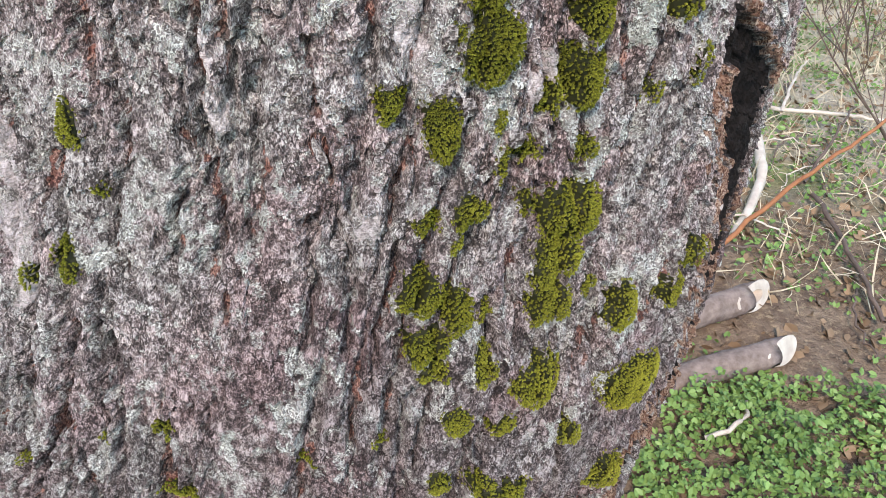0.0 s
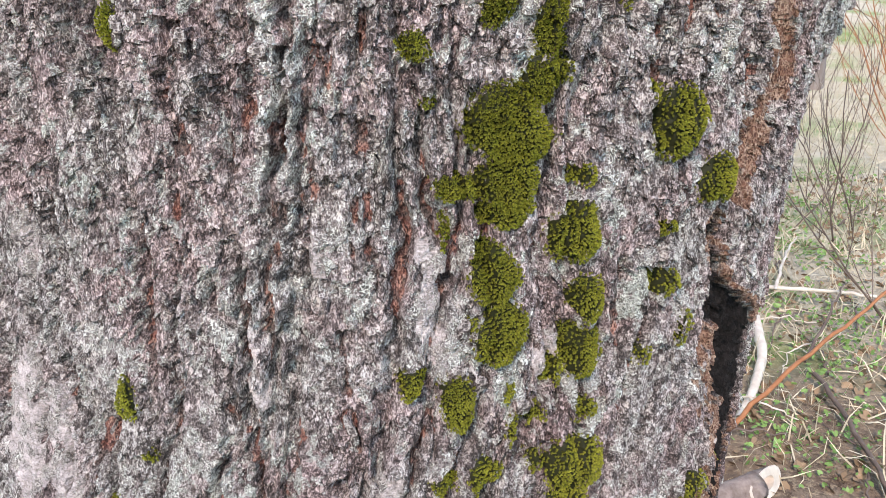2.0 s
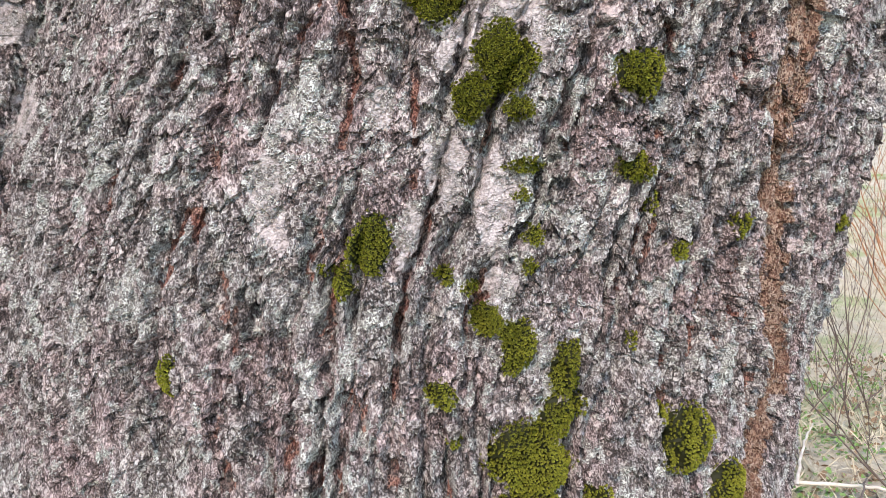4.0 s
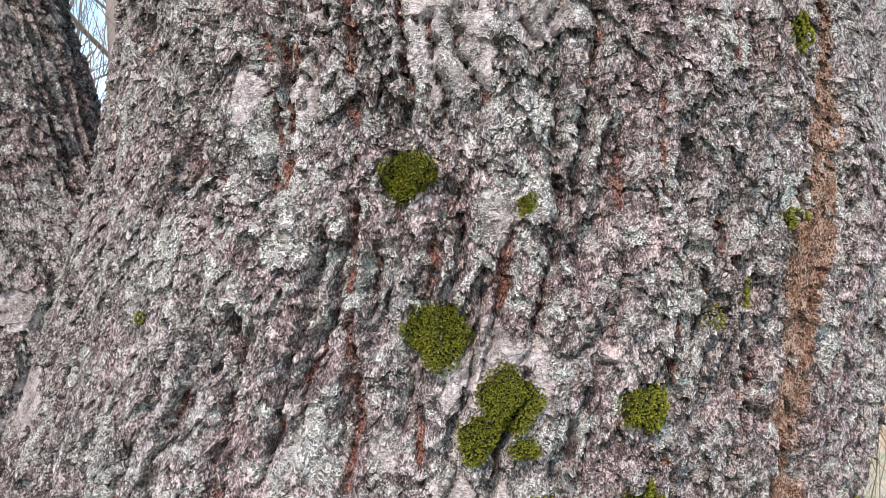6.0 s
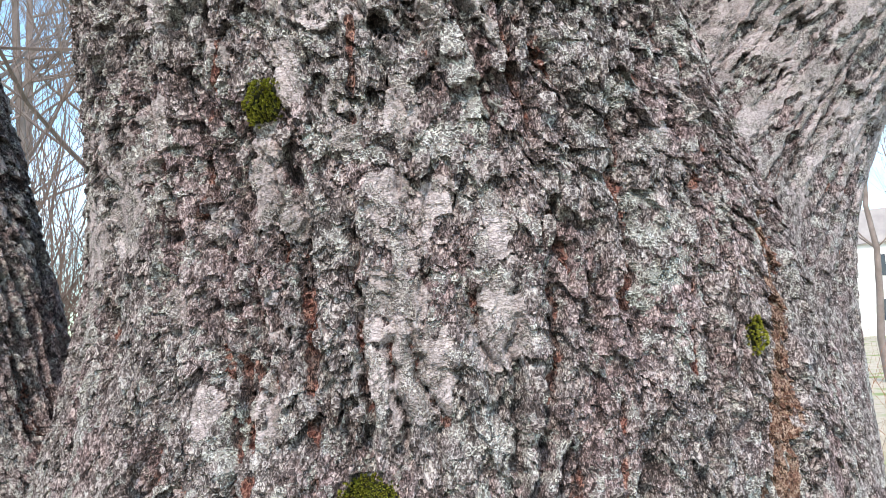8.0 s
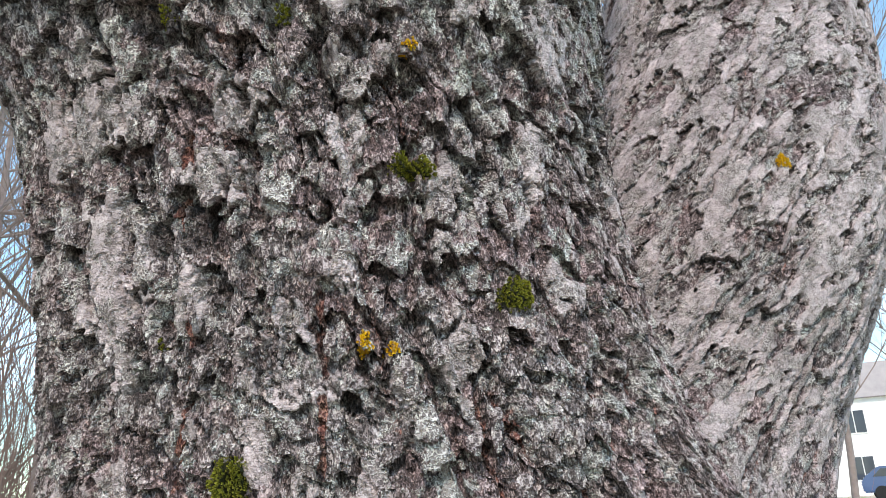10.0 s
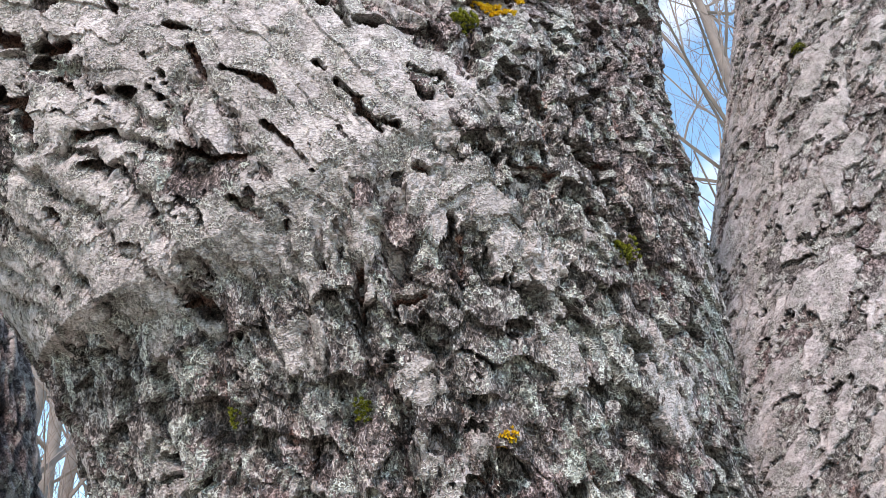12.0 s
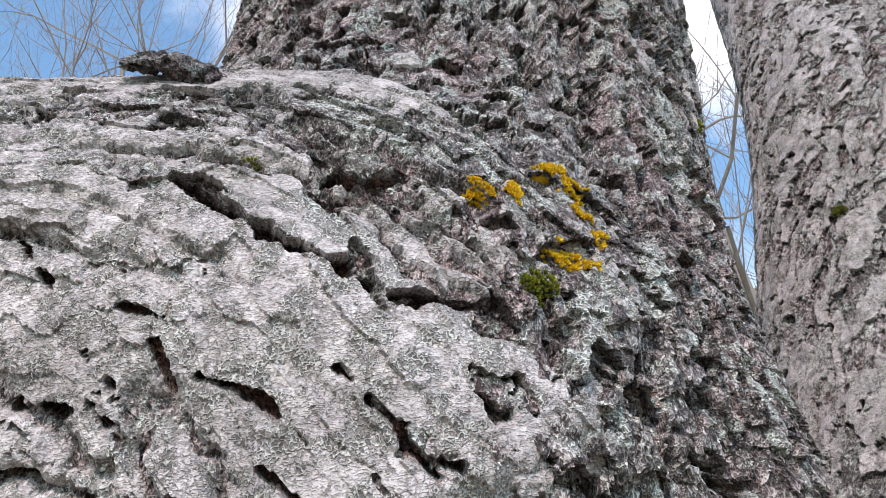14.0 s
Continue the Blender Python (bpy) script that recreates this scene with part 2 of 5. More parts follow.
def plain(name, dark, light, scale, rough=0.85, bump=0.0, fine=None):
    m, n, l, p = material(name)
    vec = n.new("ShaderNodeTexCoord").outputs["Object"]
    rnd = n.new("ShaderNodeObjectInfo").outputs["Random"]
    isl = n.new("ShaderNodeNewGeometry").outputs["Random Per Island"]
    f = maths(n, l, "ADD", maths(n, l, "MULTIPLY", noised(n, l, vec, scale, 5), 0.6), maths(n, l, "ADD", maths(n, l, "MULTIPLY", rnd, 0.15), maths(n, l, "MULTIPLY", isl, 0.25)))
    c = mixed(n, l, f, dark, light)
    if fine:
        c = mixed(n, l, noised(n, l, vec, scale * 12, 3, 0.6, 0.5, 0.7), c, fine)
    l.new(c, p.inputs["Base Color"])
    p.inputs["Roughness"].default_value = rough
    p.inputs["Specular IOR Level"].default_value = 0.25
    if bump:
        b = n.new("ShaderNodeBump")
        b.inputs["Strength"].default_value, b.inputs["Distance"].default_value = 0.8, bump
        l.new(noised(n, l, vec, scale * 6, 4, 0.7, 0, 1), b.inputs["Height"])
        l.new(b.outputs["Normal"], p.inputs["Normal"])
    return m


BARK = bark_material()


def mesh_object(name, verts, faces, mat, parent=None, smooth=False):
    me = bpy.data.meshes.new(name)
    nv, nf = len(verts), len(faces)
    me.vertices.add(nv)
    me.vertices.foreach_set("co", np.asarray(verts, np.float32).ravel())
    k = faces.shape[1]
    me.loops.add(nf * k)
    me.loops.foreach_set("vertex_index", faces.astype(np.int32).ravel())
    me.polygons.add(nf)
    me.polygons.foreach_set("loop_start", np.arange(nf, dtype=np.int32) * k)
    me.polygons.foreach_set("loop_total", np.full(nf, k, np.int32))
    me.polygons.foreach_set("use_smooth", np.full(nf, smooth))
    me.update(calc_edges=True)
    me.materials.append(mat)
    ob = new(name, me)
    ob.parent = parent
    return ob


# ---- the tree's limbs: axis and radius, (x, y, z, radius) from low to high ----
AXES = {
    "trunk": [(-0.207, 0.962, -0.126, 0.586), (-0.209, 0.940, 0.310, 0.497), (-0.158, 0.915, 0.761, 0.498), (-0.094, 0.930, 1.082, 0.464), (-0.066, 0.971, 1.403, 0.486), (0.012, 0.900, 1.653, 0.429), (0.026, 0.799, 1.898, 0.346), (-0.011, 0.708, 2.077, 0.284), (-0.047, 0.647, 2.290, 0.263), (-0.076, 0.616, 2.471, 0.281), (-0.022, 0.634, 2.769, 0.264), (0.047, 0.683, 3.364, 0.286), (0.025, 0.800, 4.455, 0.227)],
    "stem_left": [(-0.426, 0.856, 1.199, 0.205), (-0.520, 0.841, 1.469, 0.183), (-0.590, 0.842, 1.743, 0.193), (-0.687, 0.863, 2.087, 0.202), (-0.900, 0.933, 2.772, 0.185), (-1.330, 1.076, 4.018, 0.157)],
    "stem_right": [(0.239, 1.000, 1.538, 0.330), (0.341, 0.980, 1.956, 0.229), (0.493, 0.955, 2.319, 0.226), (0.600, 1.025, 2.691, 0.214), (0.768, 1.050, 3.365, 0.170), (1.001, 1.319, 4.335, 0.152)],
    "limb": [(0.051, 0.626, 2.377, 0.102), (-0.040, 0.561, 2.453, 0.196), (-0.183, 0.487, 2.573, 0.205), (-0.485, 0.405, 2.667, 0.140), (-0.959, 0.299, 2.899, 0.144), (-1.605, 0.191, 3.289, 0.127)],
}


def smooth_path(rows, count=120):
    """The axis, resampled evenly by a smooth curve."""
    p = np.array(rows, float)
    d = np.r_[0, np.cumsum(np.linalg.norm(np.diff(p[:, :3], axis=0), axis=1))]
    out = []
    for s in np.linspace(0, d[-1], count):
        i = min(max(np.searchsorted(d, s) - 1, 0), len(p) - 2)
        t = (s - d[i]) / (d[i + 1] - d[i])
        a, b = p[max(i - 1, 0)], p[min(i + 2, len(p) - 1)]
        da, db = d[max(i - 1, 0)], d[min(i + 2, len(p) - 1)]
        h = d[i + 1] - d[i]
        m0, m1 = (p[i + 1] - a) / (d[i + 1] - da) * h, (b - p[i]) / (db - d[i]) * h
        out.append((2 * t**3 - 3 * t**2 + 1) * p[i] + (t**3 - 2 * t**2 + t) * m0 + (3 * t**2 - 2 * t**3) * p[i + 1] + (t**3 - t**2) * m1)
    return np.array(out), d[-1]


PATHS = {k: smooth_path(v) for k, v in AXES.items()}


def away(points, name):
    """About how far points lie outside a limb of the tree."""
    path, _ = PATHS[name]
    best = np.full(len(points), 9.0, np.float32)
    for x, y, z, r in path[::4]:
        best = np.minimum(best, np.sqrt((points[:, 0] - x) ** 2 + (points[:, 1] - y) ** 2 + (points[:, 2] - z) ** 2) - r)
    return best


def graded(lo, hi, a, b, fine, coarse):
    """Steps from lo to hi, fine between a and b and coarse outside."""
    out = []
    if lo < a:
        out += list(np.linspace(lo, a, max(2, int((a - lo) / coarse)), endpoint=False))
    out += list(np.linspace(a, b, int((b - a) / fine), endpoint=False))
    out += list(np.linspace(b, hi, max(2, int((hi - b) / coarse))))
    return np.array(out)


def patches(pos, spots, seed, ragged=0.5):
    """A mask of ragged oval patches (x, z, half width, half height) on the side towards the walk."""
    mask = np.zeros(len(pos), np.float32)
    wob = fbm(pos[:, 0] * 45, pos[:, 2] * 32, seed, 4, 0.65) * ragged
    for x, z, w, h in spots:
        d = ((pos[:, 0] - x) / w) ** 2 + ((pos[:, 2] - z) / h) ** 2
        mask = np.maximum(mask, step(0.0, 0.25, 1 - d + wob) * (d < 3))
    return mask


def fissure(u, v, wide, tall, seed, jag):
    """About how far, in metres, points of the unrolled bark lie from a net of long wandering cracks."""
    def field(a, b):
        return gnoise(a / wide, b / tall, seed) + 0.33 * gnoise(a / (wide * 0.45), b / (tall * 0.33), seed + 1)
    a = u + jag * (0.006 * gnoise(u * 55, v * 48, seed + 2) + 0.003 * gnoise(u * 150, v * 120, seed + 3))
    n = field(a, v)
    g = np.abs(field(a + 0.002, v) - n) / 0.002
    return np.abs(n) / (g + 0.35 / wide)


def bark_relief(u, v, seed, coarse, long=1.0, upright=True, slant=0.0, cover=0.2):
    """Height of the bark, what stands proud of it, the torn plates, and masks, over the unrolled limb; coarse 0..1 goes from ridged to crumbling bark."""
    wu = u + slant * v + 0.010 * fbm(u * 9, v * 6, seed + 1, 3) + 0.0035 * gnoise(u * 60, v * 50, seed + 2)
    wv = v + 0.012 * fbm(u * 8, v * 8, seed + 3, 2) + 0.0035 * gnoise(u * 70, v * 60, seed + 4)
    _, _, k1, kox, koy = cells(wu / 0.0042, wv / 0.0052, seed + 36)
    ku, kv = wu + kox * 0.0036, wv + koy * 0.0044
    # furrows that run up the trunk
    d1 = fissure(0.5 * (wu + ku), wv, 0.040, 0.75, seed + 5, 0.7)
    d2 = fissure(0.5 * (wu + ku) + 0.10 * wv, wv, 0.055, 0.5, seed + 15, 0.7)
    deep1 = step(-0.5, 0.2, gnoise(u / 0.08, v / 0.16, seed + 6))
    deep2 = step(-0.1, 0.3, gnoise(u / 0.09, v / 0.12, seed + 7))
    fis = np.maximum(deep1 * np.exp(-(d1 / 0.0034) ** 2), deep2 * np.exp(-(d2 / 0.0028) ** 2))
    ridge = step(0.0, 0.011, np.minimum(d1 + 0.007 * (1 - deep1), d2 + 0.007 * (1 - deep2)))
    # flakes: broken plates whose lower edge stands off, with smaller scales on them
    cw, ch = (0.0135, 0.0185) if upright else (0.0115, 0.024)
    f1, f2, r1, ox, oy = cells((0.7 * wu + 0.3 * ku) / cw + 0.22 * gnoise(u * 110, v * 60, seed + 9), (0.7 * wv + 0.3 * kv) / ch + 0.22 * gnoise(u * 110, v * 60, seed + 8), seed + 10)
    cu, cv = wu + 0.9 * cw * ox, wv + 0.9 * ch * oy
    lift = oy if upright else ox
    plate = 0.0034 * (r1 - 0.5) + 0.0042 * lift * (0.25 + r1) - 0.0020 * step(0.10, 0.04, f2 - f1) * step(0.3, 0.7, hashed((r1 * 9999).astype(np.int64), (r1 * 777).astype(np.int64), seed)) - 0.0030 * step(0.10, 0.07, r1)
    g1, g2, q1, px, py = cells(wu / 0.0056 + 0.5 * gnoise(u * 190, v * 130, seed + 12), wv / 0.0072 + 0.5 * gnoise(u * 190, v * 140, seed + 11), seed + 13)
    scale = (q1 - 0.5) * 0.0022 + (py if upright else px) * 0.0022
    e1, e2, m1, _, _ = cells(wu / 0.0030, wv / 0.0036, seed + 16)
    grain = (m1 - 0.5) * 0.0013
    calm = step(-0.25, 0.35, gnoise(u / 0.06, v / 0.10, seed + 18))
    rough = 1.15 - 0.6 * calm * (1 - coarse)
    # crumbling bark of the upper trunk: flat torn plates over deep gaps
    fu, fv = (0.024, 0.034) if upright else (0.015, 0.042)
    fa, fb = (cu + 0.45 * cv, cv - 0.45 * cu) if upright else (cu, cv)
    field = gnoise(fa / fu, fb / fv, seed + 27) + 0.5 * gnoise(fa / (0.45 * fu), fb / (0.45 * fv), seed + 29) + 0.15 * (r1 - 0.5) + 0.10 * (k1 - 0.5)
    top = step(0.0, 0.10, field + cover + 0.35 * gnoise(u / 0.09, v / 0.11, seed + 33))
    h = (0.0100 - 0.0050 * coarse) * ridge - (0.0070 - 0.002 * coarse) * fis + 0.0016 * fbm(u / 0.02, v / 0.035, seed + 23, 3)
    proud = rough * (plate * (1 - 0.3 * coarse * top) + 0.75 * scale * (1 - 0.65 * coarse * top))
    h = h + proud + rough * grain * (1 - 0.5 * coarse * top)
    crust = gnoise(cu / 0.034, cv / (0.084 * long), seed + 20) + 0.32 * gnoise(cu / 0.010, cv / (0.022 * long), seed + 21) + 0.2 * (r1 - 0.5) + 0.1 * (k1 - 0.5)
    b1, b2, br, _, _ = cells(ku / 0.030 + 0.4 * gnoise(ku * 75, kv * 60, seed + 37), kv / 0.030 + 0.4 * gnoise(ku * 70, kv * 62, seed + 39), seed + 40)
    gaps = step(0.20, 0.32, gnoise(wu / 0.026, wv / 0.030, seed + 34))
    hole = np.maximum(step(0.16, 0.11, b2 - b1 + 0.10 * (k1 - 0.5)) * gaps, step(0.50, 0.57, gnoise(ku / 0.010, kv / 0.014, seed + 24) + 0.5 * (k1 - 0.5)) * step(0.0, 0.3, gnoise(u / 0.05, v / 0.06, seed + 35)))
    return h, proud, top, fis, r1, q1, m1, crust, hole


# pale crusts of lichen on the bark: (x, z, half width, half height)
PALE_LOW = [(-0.328, 0.994, 0.015, 0.085), (-0.148, 1.099, 0.008, 0.033), (-0.056, 1.019, 0.014, 0.012), (0.068, 1.101, 0.013, 0.021), (-0.364, 1.031, 0.026, 0.074), (-0.097, 1.197, 0.006, 0.018), (-0.019, 1.157, 0.013, 0.055), (-0.341, 1.178, 0.016, 0.032)]
PALE_MID = [(0.017, 1.587, 0.036, 0.034), (-0.058, 1.540, 0.009, 0.016), (0.024, 1.696, 0.014, 0.022), (-0.017, 1.498, 0.015, 0.027), (0.013, 1.477, 0.015, 0.038), (-0.043, 1.453, 0.012, 0.025), (-0.137, 1.482, 0.013, 0.032), (0.015, 1.415, 0.013, 0.013), (-0.424, 1.628, 0.023, 0.029), (-0.399, 1.553, 0.025, 0.038), (-0.006, 1.809, 0.031, 0.039), (0.053, 1.822, 0.018, 0.033), (-0.102, 1.790, 0.010, 0.019), (0.020, 1.699, 0.012, 0.017), (-0.166, 1.859, 0.011, 0.020)]
PALE_HIGH = [(-0.172, 2.128, 0.025, 0.064), (-0.099, 2.181, 0.021, 0.028), (-0.056, 2.082, 0.017, 0.02), (-0.019, 2.117, 0.011, 0.015), (0.042, 2.152, 0.01, 0.031), (0.054, 2.07, 0.016, 0.026), (-0.12, 2.107, 0.012, 0.023), (-0.076, 2.009, 0.013, 0.022), (-0.183, 1.986, 0.018, 0.031), (-0.092, 1.943, 0.011, 0.036), (-0.004, 1.973, 0.011, 0.026), (0.016, 2.033, 0.009, 0.02), (0.016, 1.917, 0.014, 0.014), (-0.198, 2.236, 0.038, 0.024), (-0.043, 1.971, 0.011, 0.021), (-0.017, 2.206, 0.011, 0.029), (0.091, 2.159, 0.014, 0.018)]
PALE_UPPER = [(-0.007, 1.904, 0.022, 0.036), (-0.009, 1.83, 0.026, 0.052), (0.055, 1.853, 0.015, 0.059), (-0.205, 1.934, 0.019, 0.04), (-0.097, 1.939, 0.009, 0.018), (-0.075, 1.911, 0.01, 0.022), (-0.094, 1.845, 0.008, 0.021), (-0.099, 1.792, 0.009, 0.023), (-0.143, 1.783, 0.011, 0.018), (-0.167, 1.859, 0.013, 0.019), (-0.129, 1.912, 0.011, 0.015), (-0.25, 1.915, 0.021, 0.045)]
PALE_UNDER = [(-0.214, 2.237, 0.03, 0.03), (-0.087, 2.228, 0.016, 0.024), (-0.023, 2.293, 0.016, 0.015), (0.059, 2.314, 0.011, 0.026), (0.003, 2.4, 0.024, 0.025), (-0.08, 2.368, 0.022, 0.021), (-0.05, 2.374, 0.018, 0.019), (-0.155, 2.381, 0.02, 0.013), (-0.118, 2.392, 0.016, 0.012), (-0.02, 2.254, 0.011, 0.016), (-0.091, 2.316, 0.017, 0.017), (0.047, 2.367, 0.027, 0.021), (0.132, 2.302, 0.019, 0.041), (0.108, 2.206, 0.015, 0.03)]
PALE_FORK = [(-0.201, 2.519, 0.050, 0.036), (-0.277, 2.573, 0.037, 0.032), (-0.071, 2.475, 0.041, 0.022), (-0.126, 2.448, 0.044, 0.019), (-0.178, 2.427, 0.021, 0.024), (-0.285, 2.427, 0.038, 0.038), (0.013, 2.386, 0.029, 0.018), (-0.058, 2.408, 0.025, 0.012), (0.055, 2.520, 0.017, 0.017), (0.020, 2.561, 0.017, 0.016), (-0.042, 2.692, 0.018, 0.022), (-0.189, 2.536, 0.036, 0.040), (-0.081, 2.484, 0.040, 0.024), (-0.206, 2.612, 0.015, 0.010)]
# rough dark bark in the fork, free of the pale crust
DARK = [(-0.011, 2.617, 0.075, 0.05), (0.045, 2.501, 0.035, 0.04), (-0.134, 2.651, 0.09, 0.025), (-0.072, 2.634, 0.06, 0.03), (-0.30, 2.472, 0.025, 0.035), (0.13, 2.52, 0.055, 0.17), (-0.135, 2.412, 0.03, 0.012)]
PALE = PALE_LOW + PALE_MID + PALE_HIGH + PALE_UPPER + PALE_UNDER + PALE_FORK

# cracks and bare places in the bark: points along the line, half width, depth
HOLLOW = [(0.222, 0.58, 1.17), (0.240, 0.600, 1.104), (0.27, 0.635, 1.062), (0.305, 0.69, 0.976), (0.302, 0.69, 0.937), (0.296, 0.682, 0.859), (0.286, 0.677, 0.754), (0.271, 0.657, 0.68), (0.246, 0.632, 0.6)]
SCAR = [(0.29, 0.553, 1.9), (0.287, 0.552, 1.825), (0.272, 0.548, 1.734), (0.264, 0.542, 1.64), (0.256, 0.56, 1.535), (0.262, 0.594, 1.442), (0.276, 0.618, 1.366), (0.285, 0.64, 1.3), (0.262, 0.61, 1.2)]
CRACKS = [
    ([(-0.150, 0.279, 2.586), (-0.102, 0.284, 2.545), (-0.072, 0.297, 2.528), (-0.051, 0.297, 2.510), (-0.022, 0.313, 2.512)], 0.0062, 0.017),
    ([(-0.149, 0.287, 2.497), (-0.142, 0.293, 2.477)], 0.003, 0.009),
    ([(-0.129, 0.289, 2.478), (-0.112, 0.291, 2.472), (-0.101, 0.305, 2.465)], 0.0045, 0.011),
    ([(-0.072, 0.298, 2.476), (-0.053, 0.296, 2.453), (-0.034, 0.309, 2.429)], 0.0045, 0.012),
    ([(-0.168, 0.280, 2.515), (-0.148, 0.284, 2.507)], 0.004, 0.01),
    ([(-0.212, 0.306, 2.486), (-0.200, 0.315, 2.485)], 0.006, 0.013),
    ([(0.053, 0.338, 2.460), (0.073, 0.360, 2.444), (0.093, 0.373, 2.437)], 0.005, 0.012),
    ([(-0.291, 0.471, 0.913), (-0.296, 0.464, 0.866), (-0.320, 0.454, 0.811), (-0.363, 0.464, 0.726)], 0.009, 0.02),
    ([(-0.296, 0.449, 0.796), (-0.294, 0.439, 0.750)], 0.009, 0.018),
    ([(-0.294, 0.526, 1.221), (-0.294, 0.527, 1.206)], 0.007, 0.016),
    ([(-0.209, 0.509, 1.551), (-0.204, 0.507, 1.551)], 0.005, 0.013),
]
TORN_UPPER = [
    ([(-0.290, 0.282, 2.528), (-0.267, 0.285, 2.516), (-0.235, 0.284, 2.511)], 0.0090, 0.0159),
    ([(-0.289, 0.303, 2.490), (-0.271, 0.305, 2.481), (-0.263, 0.316, 2.463)], 0.0120, 0.0160),
    ([(-0.243, 0.293, 2.493), (-0.232, 0.298, 2.483)], 0.0050, 0.0115),
    ([(-0.220, 0.271, 2.555), (-0.207, 0.275, 2.538), (-0.201, 0.278, 2.528)], 0.0040, 0.0104),
    ([(-0.267, 0.268, 2.570), (-0.251, 0.268, 2.568)], 0.0060, 0.0126),
    ([(-0.152, 0.290, 2.498), (-0.144, 0.296, 2.481)], 0.0030, 0.0093),
    ([(-0.127, 0.298, 2.480), (-0.108, 0.302, 2.473), (-0.099, 0.307, 2.463)], 0.0040, 0.0104),
    ([(-0.076, 0.307, 2.480), (-0.061, 0.314, 2.465), (-0.048, 0.322, 2.450)], 0.0030, 0.0093),
    ([(-0.051, 0.322, 2.447), (-0.032, 0.331, 2.439), (-0.019, 0.337, 2.421)], 0.0040, 0.0104),
    ([(-0.105, 0.313, 2.446), (-0.089, 0.322, 2.431), (-0.077, 0.329, 2.417)], 0.0028, 0.0091),
    ([(-0.155, 0.317, 2.438), (-0.138, 0.320, 2.430), (-0.117, 0.321, 2.429)], 0.0040, 0.0104),
]
TORN_MIDDLE = [
    ([(-0.122, 0.332, 2.409), (-0.107, 0.337, 2.399), (-0.092, 0.337, 2.391)], 0.0060, 0.0126),
    ([(-0.256, 0.344, 2.432), (-0.244, 0.349, 2.422)], 0.0060, 0.0126),
    ([(-0.229, 0.312, 2.460), (-0.200, 0.311, 2.455)], 0.0050, 0.0115),
    ([(-0.225, 0.323, 2.443), (-0.194, 0.323, 2.435)], 0.0050, 0.0115),
    ([(-0.199, 0.296, 2.479), (-0.186, 0.299, 2.475)], 0.0040, 0.0104),
    ([(-0.177, 0.297, 2.476), (-0.169, 0.301, 2.468)], 0.0040, 0.0104),
    ([(-0.200, 0.349, 2.406), (-0.179, 0.348, 2.399)], 0.0050, 0.0115),
    ([(-0.203, 0.359, 2.397), (-0.201, 0.368, 2.382)], 0.0060, 0.0126),
    ([(-0.031, 0.336, 2.411), (-0.010, 0.342, 2.401)], 0.0045, 0.0110),
    ([(-0.073, 0.338, 2.382), (-0.072, 0.343, 2.355)], 0.0050, 0.0115),
    ([(-0.052, 0.344, 2.353), (-0.053, 0.352, 2.328)], 0.0060, 0.0126),
]
TORN_LOWER = [
    ([(0.034, 0.354, 2.419), (0.068, 0.370, 2.419)], 0.0040, 0.0104),
    ([(0.071, 0.368, 2.450), (0.096, 0.386, 2.437)], 0.0050, 0.0115),
    ([(0.005, 0.341, 2.436), (0.026, 0.350, 2.420)], 0.0040, 0.0104),
    ([(0.076, 0.378, 2.403), (0.099, 0.395, 2.390)], 0.0050, 0.0115),
    ([(-0.162, 0.358, 2.354), (-0.144, 0.352, 2.352)], 0.0060, 0.0126),
    ([(-0.032, 0.351, 2.338), (-0.017, 0.353, 2.340)], 0.0040, 0.0104),
    ([(-0.080, 0.297, 2.585), (-0.053, 0.309, 2.583)], 0.0060, 0.0126),
    ([(-0.074, 0.300, 2.589), (-0.047, 0.312, 2.588)], 0.0090, 0.0159),
    ([(-0.208, 0.274, 2.542), (-0.200, 0.277, 2.531)], 0.0030, 0.0093),
]
# long red seams in the furrows
SEAMS = [
    ([(-0.085, 0.467, 1.144), (-0.080, 0.472, 1.090), (-0.075, 0.465, 1.047)], 0.003, 0.007),
    ([(-0.173, 0.477, 1.075), (-0.157, 0.464, 1.052), (-0.155, 0.455, 0.97), (-0.160, 0.45, 0.93)], 0.0035, 0.01),
    ([(-0.070, 0.484, 1.705), (-0.076, 0.484, 1.652), (-0.082, 0.476, 1.603), (-0.076, 0.478, 1.564), (-0.087, 0.482, 1.513)], 0.0045, 0.008),
    ([(-0.122, 0.415, 2.211), (-0.129, 0.436, 2.163), (-0.122, 0.442, 2.077), (-0.134, 0.468, 1.999), (-0.141, 0.501, 1.920)], 0.004, 0.009),
    ([(-0.036, 0.42, 2.11), (-0.034, 0.43, 2.06), (-0.036, 0.445, 1.97)], 0.004, 0.008),
    ([(-0.075, 0.48, 1.87), (-0.072, 0.478, 1.80), (-0.070, 0.478, 1.735)], 0.004, 0.008),
    ([(-0.122, 0.49, 1.82), (-0.116, 0.486, 1.77), (-0.12, 0.485, 1.72)], 0.0045, 0.008),
]
